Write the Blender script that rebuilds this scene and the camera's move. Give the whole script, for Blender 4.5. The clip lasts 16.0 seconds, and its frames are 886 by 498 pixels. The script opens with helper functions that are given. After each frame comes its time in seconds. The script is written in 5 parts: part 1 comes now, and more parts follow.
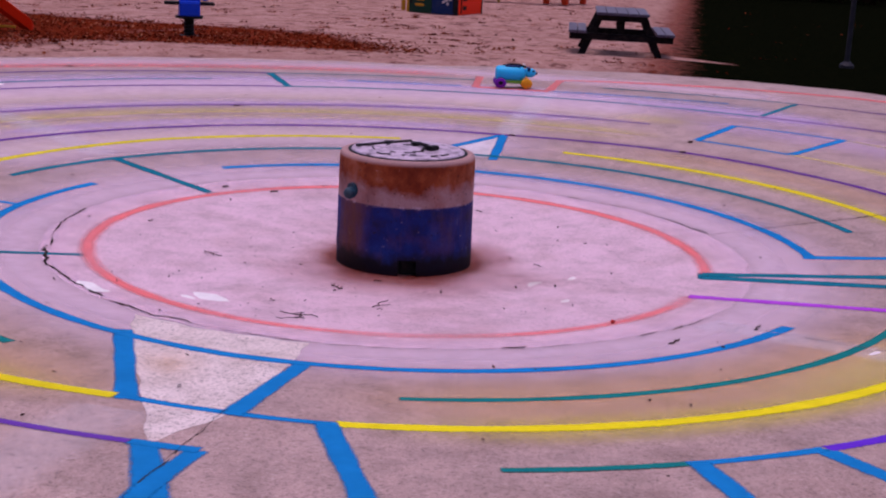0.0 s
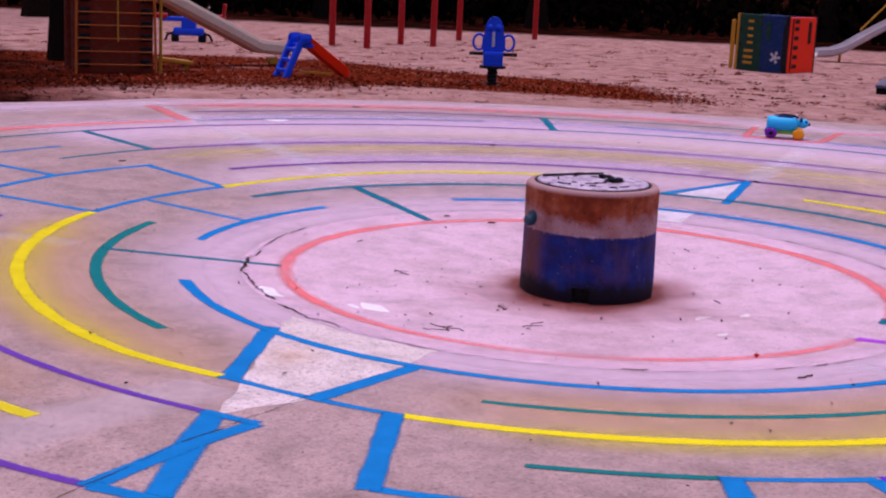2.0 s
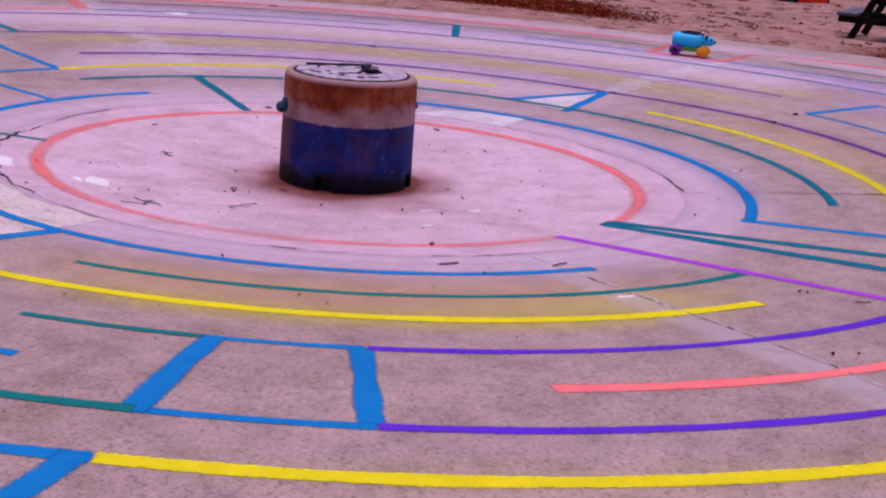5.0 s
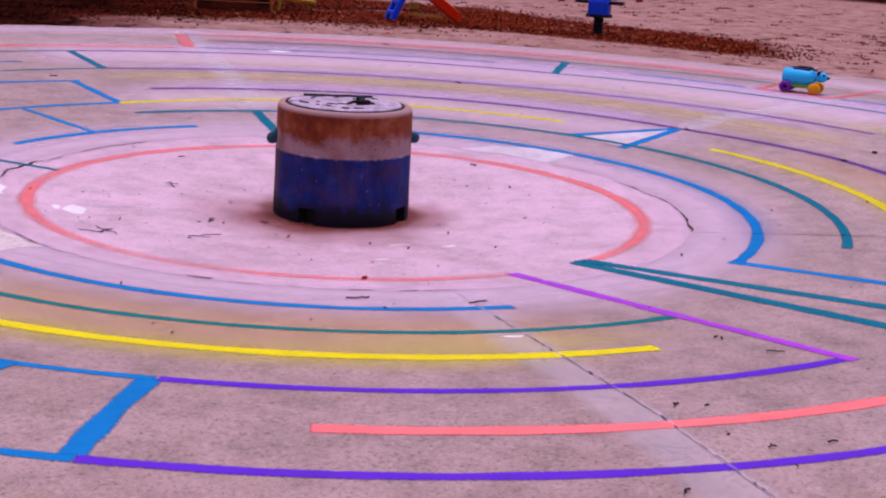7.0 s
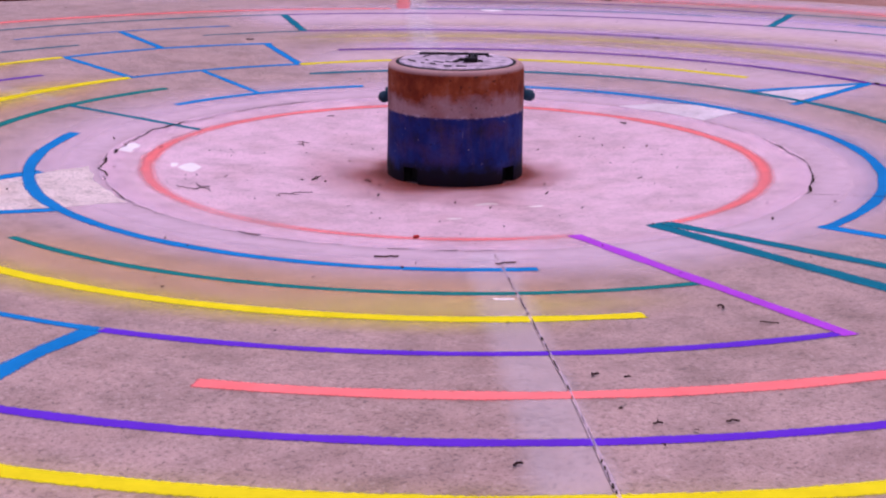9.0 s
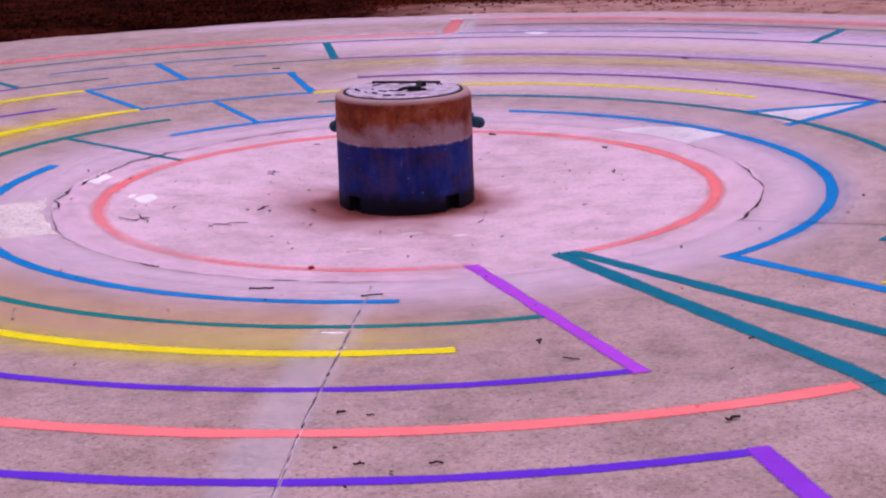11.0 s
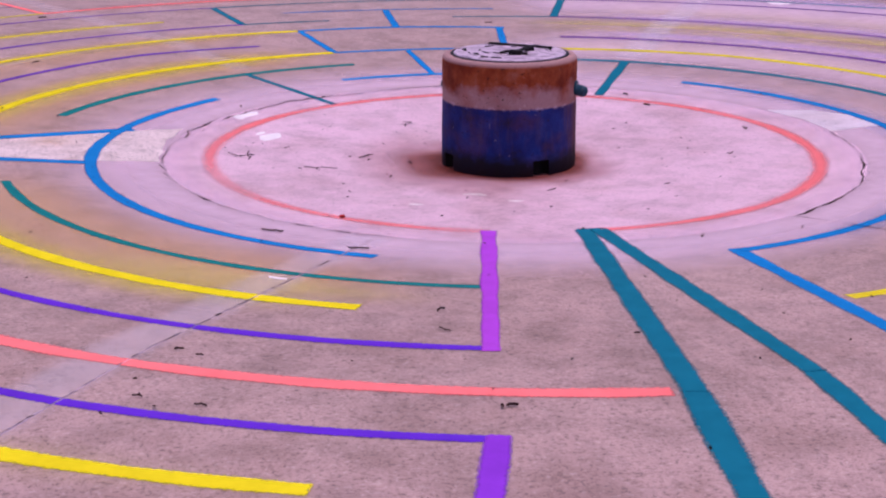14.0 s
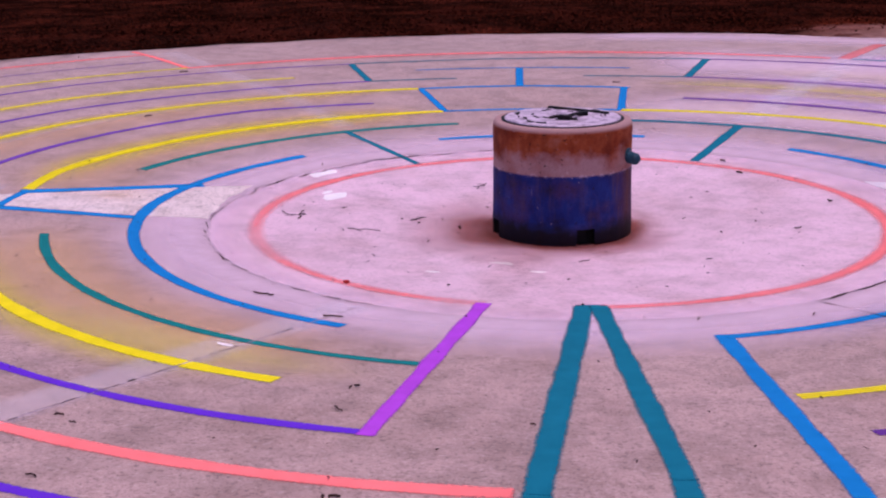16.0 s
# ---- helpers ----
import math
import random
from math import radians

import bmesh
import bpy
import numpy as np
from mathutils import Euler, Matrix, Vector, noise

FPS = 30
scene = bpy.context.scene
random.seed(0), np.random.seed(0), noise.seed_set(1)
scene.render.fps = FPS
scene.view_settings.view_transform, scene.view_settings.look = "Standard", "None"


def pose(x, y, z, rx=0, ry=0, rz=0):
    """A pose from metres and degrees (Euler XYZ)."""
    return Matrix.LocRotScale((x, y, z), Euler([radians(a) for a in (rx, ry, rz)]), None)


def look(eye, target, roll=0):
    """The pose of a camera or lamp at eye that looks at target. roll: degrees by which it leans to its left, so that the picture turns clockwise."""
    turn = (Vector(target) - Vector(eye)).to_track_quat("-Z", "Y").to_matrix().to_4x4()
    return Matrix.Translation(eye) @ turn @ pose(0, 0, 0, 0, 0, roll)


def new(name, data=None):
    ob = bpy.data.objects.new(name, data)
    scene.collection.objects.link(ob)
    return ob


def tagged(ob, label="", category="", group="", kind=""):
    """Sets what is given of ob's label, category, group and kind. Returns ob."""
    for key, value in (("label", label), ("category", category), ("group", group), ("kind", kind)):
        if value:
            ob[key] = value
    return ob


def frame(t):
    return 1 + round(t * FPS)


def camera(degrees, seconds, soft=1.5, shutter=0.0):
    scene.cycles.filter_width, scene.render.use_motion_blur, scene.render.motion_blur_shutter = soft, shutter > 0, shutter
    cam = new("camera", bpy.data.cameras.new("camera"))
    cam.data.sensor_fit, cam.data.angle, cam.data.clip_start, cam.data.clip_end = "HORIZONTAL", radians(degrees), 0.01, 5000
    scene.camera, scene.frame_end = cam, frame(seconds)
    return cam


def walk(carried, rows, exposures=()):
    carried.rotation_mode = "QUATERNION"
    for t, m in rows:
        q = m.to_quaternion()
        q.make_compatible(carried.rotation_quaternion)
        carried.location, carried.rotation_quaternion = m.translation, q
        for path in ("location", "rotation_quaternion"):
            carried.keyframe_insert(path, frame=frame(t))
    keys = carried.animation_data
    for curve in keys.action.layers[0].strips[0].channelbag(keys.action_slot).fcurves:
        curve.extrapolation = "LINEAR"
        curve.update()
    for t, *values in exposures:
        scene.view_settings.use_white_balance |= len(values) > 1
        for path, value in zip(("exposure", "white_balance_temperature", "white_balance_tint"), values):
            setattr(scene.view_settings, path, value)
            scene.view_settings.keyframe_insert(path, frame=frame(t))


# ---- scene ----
cam = camera(35.50, 16.0, soft=2.1)
PATH = [
    (0, (-7.487, -2.087, 1.953), (-3.708, -1.165, 1.02), 3.00),
    (0.5, (-7.459, -2.385, 1.938), (-3.714, -1.247, 1.115), 3.29),
    (1, (-7.454, -2.612, 1.909), (-3.788, -1.251, 1.067), 4.15),
    (1.5, (-7.378, -2.843, 1.886), (-3.84, -1.176, 1.05), 4.31),
    (2, (-7.338, -3.173, 1.851), (-3.923, -1.253, 1.045), 2.66),
    (2.5, (-7.267, -3.49, 1.868), (-3.928, -1.458, 1.02), 1.77),
    (3, (-7.116, -3.762, 1.86), (-3.824, -1.66, 0.995), 1.65),
    (3.5, (-6.942, -4.053, 1.83), (-3.665, -1.914, 1.002), 2.11),
    (4, (-6.771, -4.342, 1.806), (-3.491, -2.225, 0.934), 3.24),
    (4.5, (-6.56, -4.615, 1.769), (-3.289, -2.537, 0.777), 4.12),
    (4.7, (-6.492, -4.741, 1.784), (-3.228, -2.667, 0.76), 4.60),
    (6.8, (-5.339, -5.8, 1.758), (-2.508, -3.142, 0.799), 3.54),
    (7, (-5.238, -5.877, 1.763), (-2.437, -3.186, 0.809), 3.53),
    (7.5, (-4.941, -6.066, 1.777), (-2.267, -3.247, 0.827), 3.24),
    (8, (-4.665, -6.231, 1.771), (-2.17, -3.259, 0.799), 2.60),
    (8.2, (-4.554, -6.3, 1.767), (-2.168, -3.25, 0.765), 2.15),
    (10.3, (-3.356, -7.063, 1.817), (-1.731, -3.58, 0.71), -1.30),
    (10.5, (-3.223, -7.084, 1.804), (-1.629, -3.579, 0.721), -1.56),
    (11, (-2.957, -7.224, 1.823), (-1.409, -3.687, 0.779), -1.78),
    (11.5, (-2.708, -7.357, 1.824), (-1.277, -3.774, 0.767), -1.94),
    (12, (-2.461, -7.485, 1.837), (-1.265, -3.809, 0.808), -1.66),
    (12.5, (-2.175, -7.562, 1.837), (-1.217, -3.805, 0.852), -0.65),
    (13, (-1.891, -7.659, 1.856), (-1.113, -3.87, 0.836), 0.33),
    (13.5, (-1.601, -7.74, 1.861), (-0.981, -3.954, 0.728), 0.52),
    (14, (-1.358, -7.794, 1.882), (-0.894, -3.995, 0.719), -0.08),
    (14.5, (-1.103, -7.803, 1.886), (-0.791, -3.966, 0.799), -0.57),
    (15, (-0.802, -7.792, 1.888), (-0.67, -3.947, 0.791), -0.83),
    (15.5, (-0.464, -7.768, 1.919), (-0.542, -3.928, 0.802), -1.05),
    (16, (-0.147, -7.636, 1.918), (-0.427, -3.778, 0.897), -0.88),
]
walk(cam, [(t, look(eye, target, roll)) for t, eye, target, roll in PATH],
     exposures=[(0.0, -0.16, 6120, 38), (0.5, 0.16, 6120, 38), (2.5, 0.13, 6120, 38), (4.0, 0.09, 6120, 38), (4.5, -0.10, 6120, 38), (7.0, 0.11, 6120, 38), (16.0, 0.08, 6120, 38)])

# ---- sky and light: overcast day, soft high sun ----
world = bpy.data.worlds.new("overcast_sky")
scene.world = world
world.use_nodes = True
wn, wl = world.node_tree.nodes, world.node_tree.links
sky = wn.new("ShaderNodeTexSky")
sky.sky_type = 'NISHITA'
sky.sun_disc = False
sky.sun_elevation, sky.sun_rotation = radians(84), radians(56)
sky.air_density, sky.dust_density = 1.0, 3.0
wl.new(sky.outputs[0], wn["Background"].inputs[0])
wn["Background"].inputs[1].default_value = 0.13
sun_data = bpy.data.lights.new("sun", 'SUN')
sun_data.energy, sun_data.angle, sun_data.color = 1.5, radians(25), (1.0, 0.93, 0.92)
sun = new("sun", sun_data)
sun.matrix_world = look((1.5, 1.0, 18), (0, 0, 0))

# ---- materials ----


def material(name):
    m = bpy.data.materials.new(name)
    m.use_nodes = True
    return m, m.node_tree.nodes, m.node_tree.links, m.node_tree.nodes["Principled BSDF"]


def node(nodes, kind, **inputs):
    n = nodes.new(kind)
    for k, v in inputs.items():
        n.inputs[k.replace("_", " ")].default_value = v
    return n


def noise_of(nodes, links, scale, detail=4.0, rough=0.55, vec=None):
    n = node(nodes, "ShaderNodeTexNoise", Scale=scale, Detail=detail, Roughness=rough)
    if vec is None:
        vec = nodes.new("ShaderNodeTexCoord").outputs["Object"]
    links.new(vec, n.inputs["Vector"])
    return n.outputs["Fac"]


def ramp(nodes, links, fac, stops):
    r = nodes.new("ShaderNodeValToRGB")
    els = r.color_ramp.elements
    while len(els) < len(stops):
        els.new(0.5)
    for e, (p, c) in zip(els, stops):
        e.position = p
        e.color = (*c, 1) if len(c) == 3 else c
    links.new(fac, r.inputs[0])
    return r.outputs[0]


def mixed(nodes, links, fac, a, b, mode='MIX'):
    m = nodes.new("ShaderNodeMix")
    m.data_type, m.blend_type = 'RGBA', mode
    for sock, v in ((m.inputs[0], fac), (m.inputs[6], a), (m.inputs[7], b)):
        if isinstance(v, (int, float)):
            sock.default_value = v
        elif isinstance(v, tuple):
            sock.default_value = (*v, 1) if len(v) == 3 else v
        else:
            links.new(v, sock)
    return m.outputs[2]


def maths(nodes, links, op, a, b=0.0, c=0.0, clamp=False):
    m = nodes.new("ShaderNodeMath")
    m.operation, m.use_clamp = op, clamp
    for sock, v in zip(m.inputs, (a, b, c)):
        if isinstance(v, (int, float)):
            sock.default_value = v
        else:
            links.new(v, sock)
    return m.outputs[0]


def bump(nodes, links, bsdf, height, strength, distance=0.01):
    b = node(nodes, "ShaderNodeBump", Strength=strength, Distance=distance)
    links.new(height, b.inputs["Height"])
    links.new(b.outputs[0], bsdf.inputs["Normal"])


BLACK, WHITE = (0, 0, 0), (1, 1, 1)


def concrete(name, light, dark, rough=0.56, stain=0.0, speck=0.5, fine=160.0):
    """Weathered concrete: broad stains, mottling, fine grain and dark specks; stain adds rust round the middle."""
    m, n, l, bsdf = material(name)
    broad = noise_of(n, l, 0.7, 5, 0.6)
    middle = noise_of(n, l, 6.0, 6, 0.65)
    grain = noise_of(n, l, fine, 3, 0.6)
    base = ramp(n, l, broad, [(0.32, dark), (0.68, light)])
    base = mixed(n, l, 0.55, base, ramp(n, l, middle, [(0.3, tuple(c * 0.72 for c in dark)), (0.55, light), (0.75, tuple(min(1, c * 1.12) for c in light))]))
    base = mixed(n, l, speck, base, ramp(n, l, grain, [(0.34, (0.58, 0.53, 0.51)), (0.47, (0.95, 0.95, 0.95)), (0.60, WHITE)]), 'MULTIPLY')
    coarse = noise_of(n, l, 38.0, 5, 0.7)
    base = mixed(n, l, speck * 0.8, base, ramp(n, l, coarse, [(0.36, (0.42, 0.36, 0.34)), (0.46, (0.93, 0.91, 0.9)), (0.7, WHITE)]), 'MULTIPLY')
    patch = noise_of(n, l, 2.2, 5, 0.6)
    base = mixed(n, l, 0.5, base, ramp(n, l, patch, [(0.36, (0.72, 0.65, 0.61)), (0.5, (0.95, 0.94, 0.95)), (0.64, (1.0, 0.98, 1.0))]), 'MULTIPLY')
    bits = noise_of(n, l, 62.0, 2, 0.5)
    base = mixed(n, l, maths(n, l, 'MULTIPLY', ramp(n, l, bits, [(0.60, BLACK), (0.68, WHITE)]), speck * 0.28), base, (0.78, 0.62, 0.57))
    base = mixed(n, l, maths(n, l, 'MULTIPLY', ramp(n, l, bits, [(0.325, WHITE), (0.385, BLACK)]), speck * 0.8), base, (0.11, 0.065, 0.055))
    if stain:
        co = n.new("ShaderNodeTexCoord").outputs["Object"]
        ln = n.new("ShaderNodeVectorMath")
        ln.operation = 'LENGTH'
        l.new(co, ln.inputs[0])
        r = ln.outputs["Value"]
        wob = maths(n, l, 'MULTIPLY_ADD', noise_of(n, l, 3.0, 5, 0.7), 0.7, -0.35)
        rr = maths(n, l, 'ADD', r, wob)
        fac = ramp(n, l, rr, [(0.36, (0.6, 0.6, 0.6)), (0.46, (0.25, 0.25, 0.25)), (0.62, BLACK)])
        base = mixed(n, l, fac, base, (0.36, 0.125, 0.085))
    info = n.new("ShaderNodeObjectInfo").outputs["Random"]
    base = mixed(n, l, 0.14, base, ramp(n, l, info, [(0.0, (0.55, 0.5, 0.5)), (1.0, (1, 0.95, 0.9))]), 'MULTIPLY')
    l.new(base, bsdf.inputs["Base Color"])
    bsdf.inputs["Roughness"].default_value = rough
    bsdf.inputs["Specular IOR Level"].default_value = 0.5
    bump(n, l, bsdf, maths(n, l, 'ADD', grain, maths(n, l, 'MULTIPLY', middle, 1.5)), 0.35, 0.004)
    return m


def plain(name, colour, rough=0.5, metal=0.0, wear=0.25, scale=14.0, dirt=(0.12, 0.08, 0.06), gloss=0.12):
    """A paint, plastic or metal with dirt in patches and a fine grain."""
    m, n, l, bsdf = material(name)
    a = noise_of(n, l, scale, 5, 0.6)
    b = noise_of(n, l, scale * 9, 3, 0.5)
    fac = maths(n, l, 'MULTIPLY', ramp(n, l, a, [(0.45, BLACK), (0.75, WHITE)]), wear)
    c = mixed(n, l, fac, colour, dirt)
    c = mixed(n, l, 0.25, c, ramp(n, l, b, [(0.3, (0.7, 0.7, 0.7)), (0.6, WHITE)]), 'MULTIPLY')
    l.new(c, bsdf.inputs["Base Color"])
    bsdf.inputs["Roughness"].default_value = rough
    bsdf.inputs["Specular IOR Level"].default_value = gloss
    bsdf.inputs["Metallic"].default_value = metal
    bump(n, l, bsdf, b, 0.15, 0.003)
    return m


def chalk(name, colour, soft, noisy, faded=False, taper=None):
    """Sprayed line paint: opaque along the middle of its strip, worn by the grain and feathered at the sides.
    The object's own alpha says how strongly it was sprayed."""
    m, n, l, bsdf = material(name)
    uv = n.new("ShaderNodeTexCoord").outputs["UV"]
    sep = n.new("ShaderNodeSeparateXYZ")
    l.new(uv, sep.inputs[0])
    side = maths(n, l, 'ABSOLUTE', maths(n, l, 'SUBTRACT', sep.outputs[1], 0.5))
    inner = maths(n, l, 'SUBTRACT', 0.5, side)
    rag = noise_of(n, l, 85.0, 4, 0.75)
    inner = maths(n, l, 'ADD', inner, maths(n, l, 'MULTIPLY_ADD', rag, noisy, -0.5 * noisy))
    cover = maths(n, l, 'MULTIPLY', inner, 1.0 / soft, clamp=True)
    ends = maths(n, l, 'MULTIPLY', maths(n, l, 'ADD', sep.outputs[0], maths(n, l, 'MULTIPLY_ADD', rag, 0.03, -0.015)), taper or (1.3 if soft > 0.4 else 90.0), clamp=True)
    cover = maths(n, l, 'MULTIPLY', cover, ends)
    if soft > 0.4:
        cover = maths(n, l, 'MULTIPLY', maths(n, l, 'MULTIPLY', cover, cover), maths(n, l, 'MULTIPLY_ADD', cover, -2.0, 3.0))
        cover = maths(n, l, 'MULTIPLY', cover, 0.85)
    grain = noise_of(n, l, 190.0, 3, 0.6)
    worn = ramp(n, l, grain, [(0.26, (0.86, 0.86, 0.86)), (0.34, WHITE)])
    blotch = ramp(n, l, noise_of(n, l, 4.0, 4, 0.6), [(0.25, (0.95, 0.95, 0.95)), (0.50, WHITE)])
    if faded:
        blotch = ramp(n, l, noise_of(n, l, 0.85, 3, 0.5), [(0.36, (0.38, 0.38, 0.38)), (0.58, WHITE)])
    alpha = maths(n, l, 'MULTIPLY', maths(n, l, 'MULTIPLY', cover, worn), blotch)
    info = n.new("ShaderNodeObjectInfo")
    alpha = maths(n, l, 'MULTIPLY', alpha, info.outputs["Alpha"])
    col = mixed(n, l, 0.35, colour, ramp(n, l, noise_of(n, l, 9.0, 4, 0.6), [(0.3, tuple(c * 0.7 for c in colour)), (0.7, tuple(min(1, c * 1.2) for c in colour))]))
    l.new(col, bsdf.inputs["Base Color"])
    l.new(alpha, bsdf.inputs["Alpha"])
    bsdf.inputs["Roughness"].default_value = 0.8
    bsdf.inputs["Specular IOR Level"].default_value = 0.02
    bump(n, l, bsdf, grain, 0.25, 0.003)
    return m


PAINT = {
    "blue": (0.0, 0.185, 0.47), "teal": (0.0, 0.145, 0.21), "yellow": (0.80, 0.66, 0.004),
    "purple": (0.13, 0.032, 0.50), "grape": (0.26, 0.045, 0.54), "magenta": (0.42, 0.065, 0.56), "pink": (0.98, 0.20, 0.19),
    "white": (0.86, 0.63, 0.74), "rust": (0.36, 0.085, 0.035), "ochre": (0.74, 0.44, 0.21), "straw": (0.78, 0.62, 0.20), "green_teal": (0.0, 0.17, 0.165), "lilac": (0.70, 0.49, 0.80),
    "plum": (0.13, 0.038, 0.235), "violet": (0.155, 0.05, 0.36),
}
LINE = {k: chalk(k + "_line_paint", c, 0.16, 0.42) for k, c in PAINT.items()}
LINE["rose"] = chalk("rose_line_paint", PAINT["pink"], 0.38, 0.5, faded=True)
MORTAR = chalk("mortar_spread", (0.88, 0.77, 0.84), 0.26, 0.25)
RUST = chalk("rust_wash", (0.30, 0.050, 0.024), 0.5, 0.22, taper=3.0)
MIST = {k: chalk(k + "_spray_or_bright_wash", c, 0.5, 0.2) for k, c in PAINT.items()}

M_SLAB = concrete("pool_concrete", (0.545, 0.350, 0.312), (0.35, 0.215, 0.178), speck=0.72, fine=110.0)
M_CENTRE = concrete("centre_concrete", (0.81, 0.53, 0.615), (0.62, 0.39, 0.435), stain=1.0, speck=0.4)
M_PALE = concrete("repair_mortar", (0.80, 0.68, 0.72), (0.66, 0.55, 0.58), speck=0.3)
M_AGG = concrete("exposed_aggregate", (0.90, 0.74, 0.70), (0.66, 0.50, 0.44), speck=0.75, fine=70.0)
M_WHITE = concrete("white_splash", (0.96, 0.88, 0.86), (0.84, 0.72, 0.72), speck=0.15)
M_CRACK = plain("crack_dirt", (0.035, 0.025, 0.022), 0.95, wear=0.1, gloss=0.0)


def ground_material():
    """Sand with leaf litter over it: litter near the pool rim and under the trees, grass to the south-east; tree shade
    is painted into the woods floor and grass.
    """
    m, n, l, bsdf = material("playground_ground")
    co = n.new("ShaderNodeTexCoord").outputs["Object"]
    sep = n.new("ShaderNodeSeparateXYZ")
    l.new(co, sep.inputs[0])
    x, y = sep.outputs[0], sep.outputs[1]
    big = noise_of(n, l, 0.45, 6, 0.62)
    mid = noise_of(n, l, 2.6, 6, 0.7)
    fine = noise_of(n, l, 22.0, 4, 0.65)
    sand = ramp(n, l, mid, [(0.30, (0.23, 0.10, 0.08)), (0.45, (0.37, 0.19, 0.158)), (0.62, (0.48, 0.27, 0.228))])
    sand = mixed(n, l, 0.5, sand, ramp(n, l, fine, [(0.3, (0.4, 0.33, 0.3)), (0.5, WHITE)]), 'MULTIPLY')
    # shade of the footprint hollows, painted as dark spots in the sand
    print_shade = noise_of(n, l, 4.2, 3, 0.6)
    sand = mixed(n, l, ramp(n, l, print_shade, [(0.36, (0.85, 0.85, 0.85)), (0.43, BLACK)]), sand, (0.12, 0.045, 0.038))
    leaf = ramp(n, l, fine, [(0.3, (0.035, 0.004, 0.002)), (0.48, (0.13, 0.016, 0.006)), (0.62, (0.17, 0.026, 0.009)), (0.78, (0.25, 0.06, 0.03))])
    # leaf litter blackened to carry the shade under the trees
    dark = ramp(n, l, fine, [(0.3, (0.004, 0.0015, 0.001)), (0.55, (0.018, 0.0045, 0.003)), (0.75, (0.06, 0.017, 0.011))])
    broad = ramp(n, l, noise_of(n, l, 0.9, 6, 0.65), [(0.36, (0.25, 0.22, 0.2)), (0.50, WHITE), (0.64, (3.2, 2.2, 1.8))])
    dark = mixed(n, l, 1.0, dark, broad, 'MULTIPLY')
    # grass nearly black: the tree shade over it is put into its colour
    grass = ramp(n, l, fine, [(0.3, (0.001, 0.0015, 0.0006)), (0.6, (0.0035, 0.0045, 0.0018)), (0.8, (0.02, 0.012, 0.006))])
    wob = maths(n, l, 'MULTIPLY_ADD', big, 5.0, -2.5)
    wob2 = maths(n, l, 'MULTIPLY_ADD', mid, 1.6, -0.8)
    wobble = maths(n, l, 'ADD', wob, wob2)
    wobble2 = maths(n, l, 'ADD', wob2, maths(n, l, 'MULTIPLY_ADD', noise_of(n, l, 9.0, 4, 0.7), 1.6, -0.8))
    # litter strip along the rim: distance outwards along its own slanted axis
    along = maths(n, l, 'ADD', maths(n, l, 'MULTIPLY', x, 0.86), maths(n, l, 'MULTIPLY', y, 0.5))
    across = maths(n, l, 'ADD', maths(n, l, 'MULTIPLY', x, -0.5), maths(n, l, 'MULTIPLY', y, 0.86))
    f1 = maths(n, l, 'SUBTRACT', maths(n, l, 'ADD', maths(n, l, 'MULTIPLY_ADD', maths(n, l, 'MINIMUM', across, 2.6), 0.7, 14.0), maths(n, l, 'MULTIPLY', wobble, 0.45)), along)
    f2 = maths(n, l, 'SUBTRACT', maths(n, l, 'ADD', across, maths(n, l, 'MULTIPLY', wobble, 0.3)), -2.4)
    strip = maths(n, l, 'MULTIPLY', maths(n, l, 'MULTIPLY', f1, 2.0, clamp=True), maths(n, l, 'MULTIPLY', f2, 2.0, clamp=True))
    away = n.new("ShaderNodeVectorMath")
    away.operation = 'LENGTH'
    l.new(co, away.inputs[0])
    inner = maths(n, l, 'ADD', maths(n, l, 'MULTIPLY', x, 0.957), maths(n, l, 'MULTIPLY', y, 0.29))
    inner = maths(n, l, 'MULTIPLY', maths(n, l, 'SUBTRACT', maths(n, l, 'ADD', inner, maths(n, l, 'MULTIPLY', wobble2, 0.35)), 8.5), 2.5, clamp=True)
    beyond = maths(n, l, 'MULTIPLY', maths(n, l, 'SUBTRACT', maths(n, l, 'ADD', away.outputs["Value"], maths(n, l, 'MULTIPLY', wobble2, 0.5)), 8.35), 1.5, clamp=True)
    turned = maths(n, l, 'ADD', maths(n, l, 'MULTIPLY', x, -0.73), maths(n, l, 'MULTIPLY', y, 0.68))
    closer = maths(n, l, 'MULTIPLY', maths(n, l, 'MULTIPLY_ADD', turned, 0.6, -1.2, clamp=True), 0.8)
    beyond = maths(n, l, 'ADD', beyond, maths(n, l, 'MULTIPLY', closer, 1.5), clamp=True)
    turned = maths(n, l, 'MULTIPLY', maths(n, l, 'ADD', maths(n, l, 'ADD', turned, wobble2), 0.9), 1.5, clamp=True)
    fringe = maths(n, l, 'MAXIMUM', inner, maths(n, l, 'MULTIPLY', beyond, turned))
    bare = ramp(n, l, noise_of(n, l, 1.3, 5, 0.7), [(0.32, (0.35, 0.35, 0.35)), (0.44, WHITE)])
    strip = maths(n, l, 'MULTIPLY', strip, maths(n, l, 'MULTIPLY', bare, maths(n, l, 'MULTIPLY_ADD', fringe, 0.96, 0.04)))
    col = mixed(n, l, strip, sand, leaf)
    # woods floor beyond the sand, and litter to the north, both with painted shade
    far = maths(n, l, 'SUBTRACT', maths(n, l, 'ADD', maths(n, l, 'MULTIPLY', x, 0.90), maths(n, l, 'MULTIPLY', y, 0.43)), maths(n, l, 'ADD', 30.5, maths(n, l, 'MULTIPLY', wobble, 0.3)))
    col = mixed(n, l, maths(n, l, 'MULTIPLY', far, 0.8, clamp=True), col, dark)
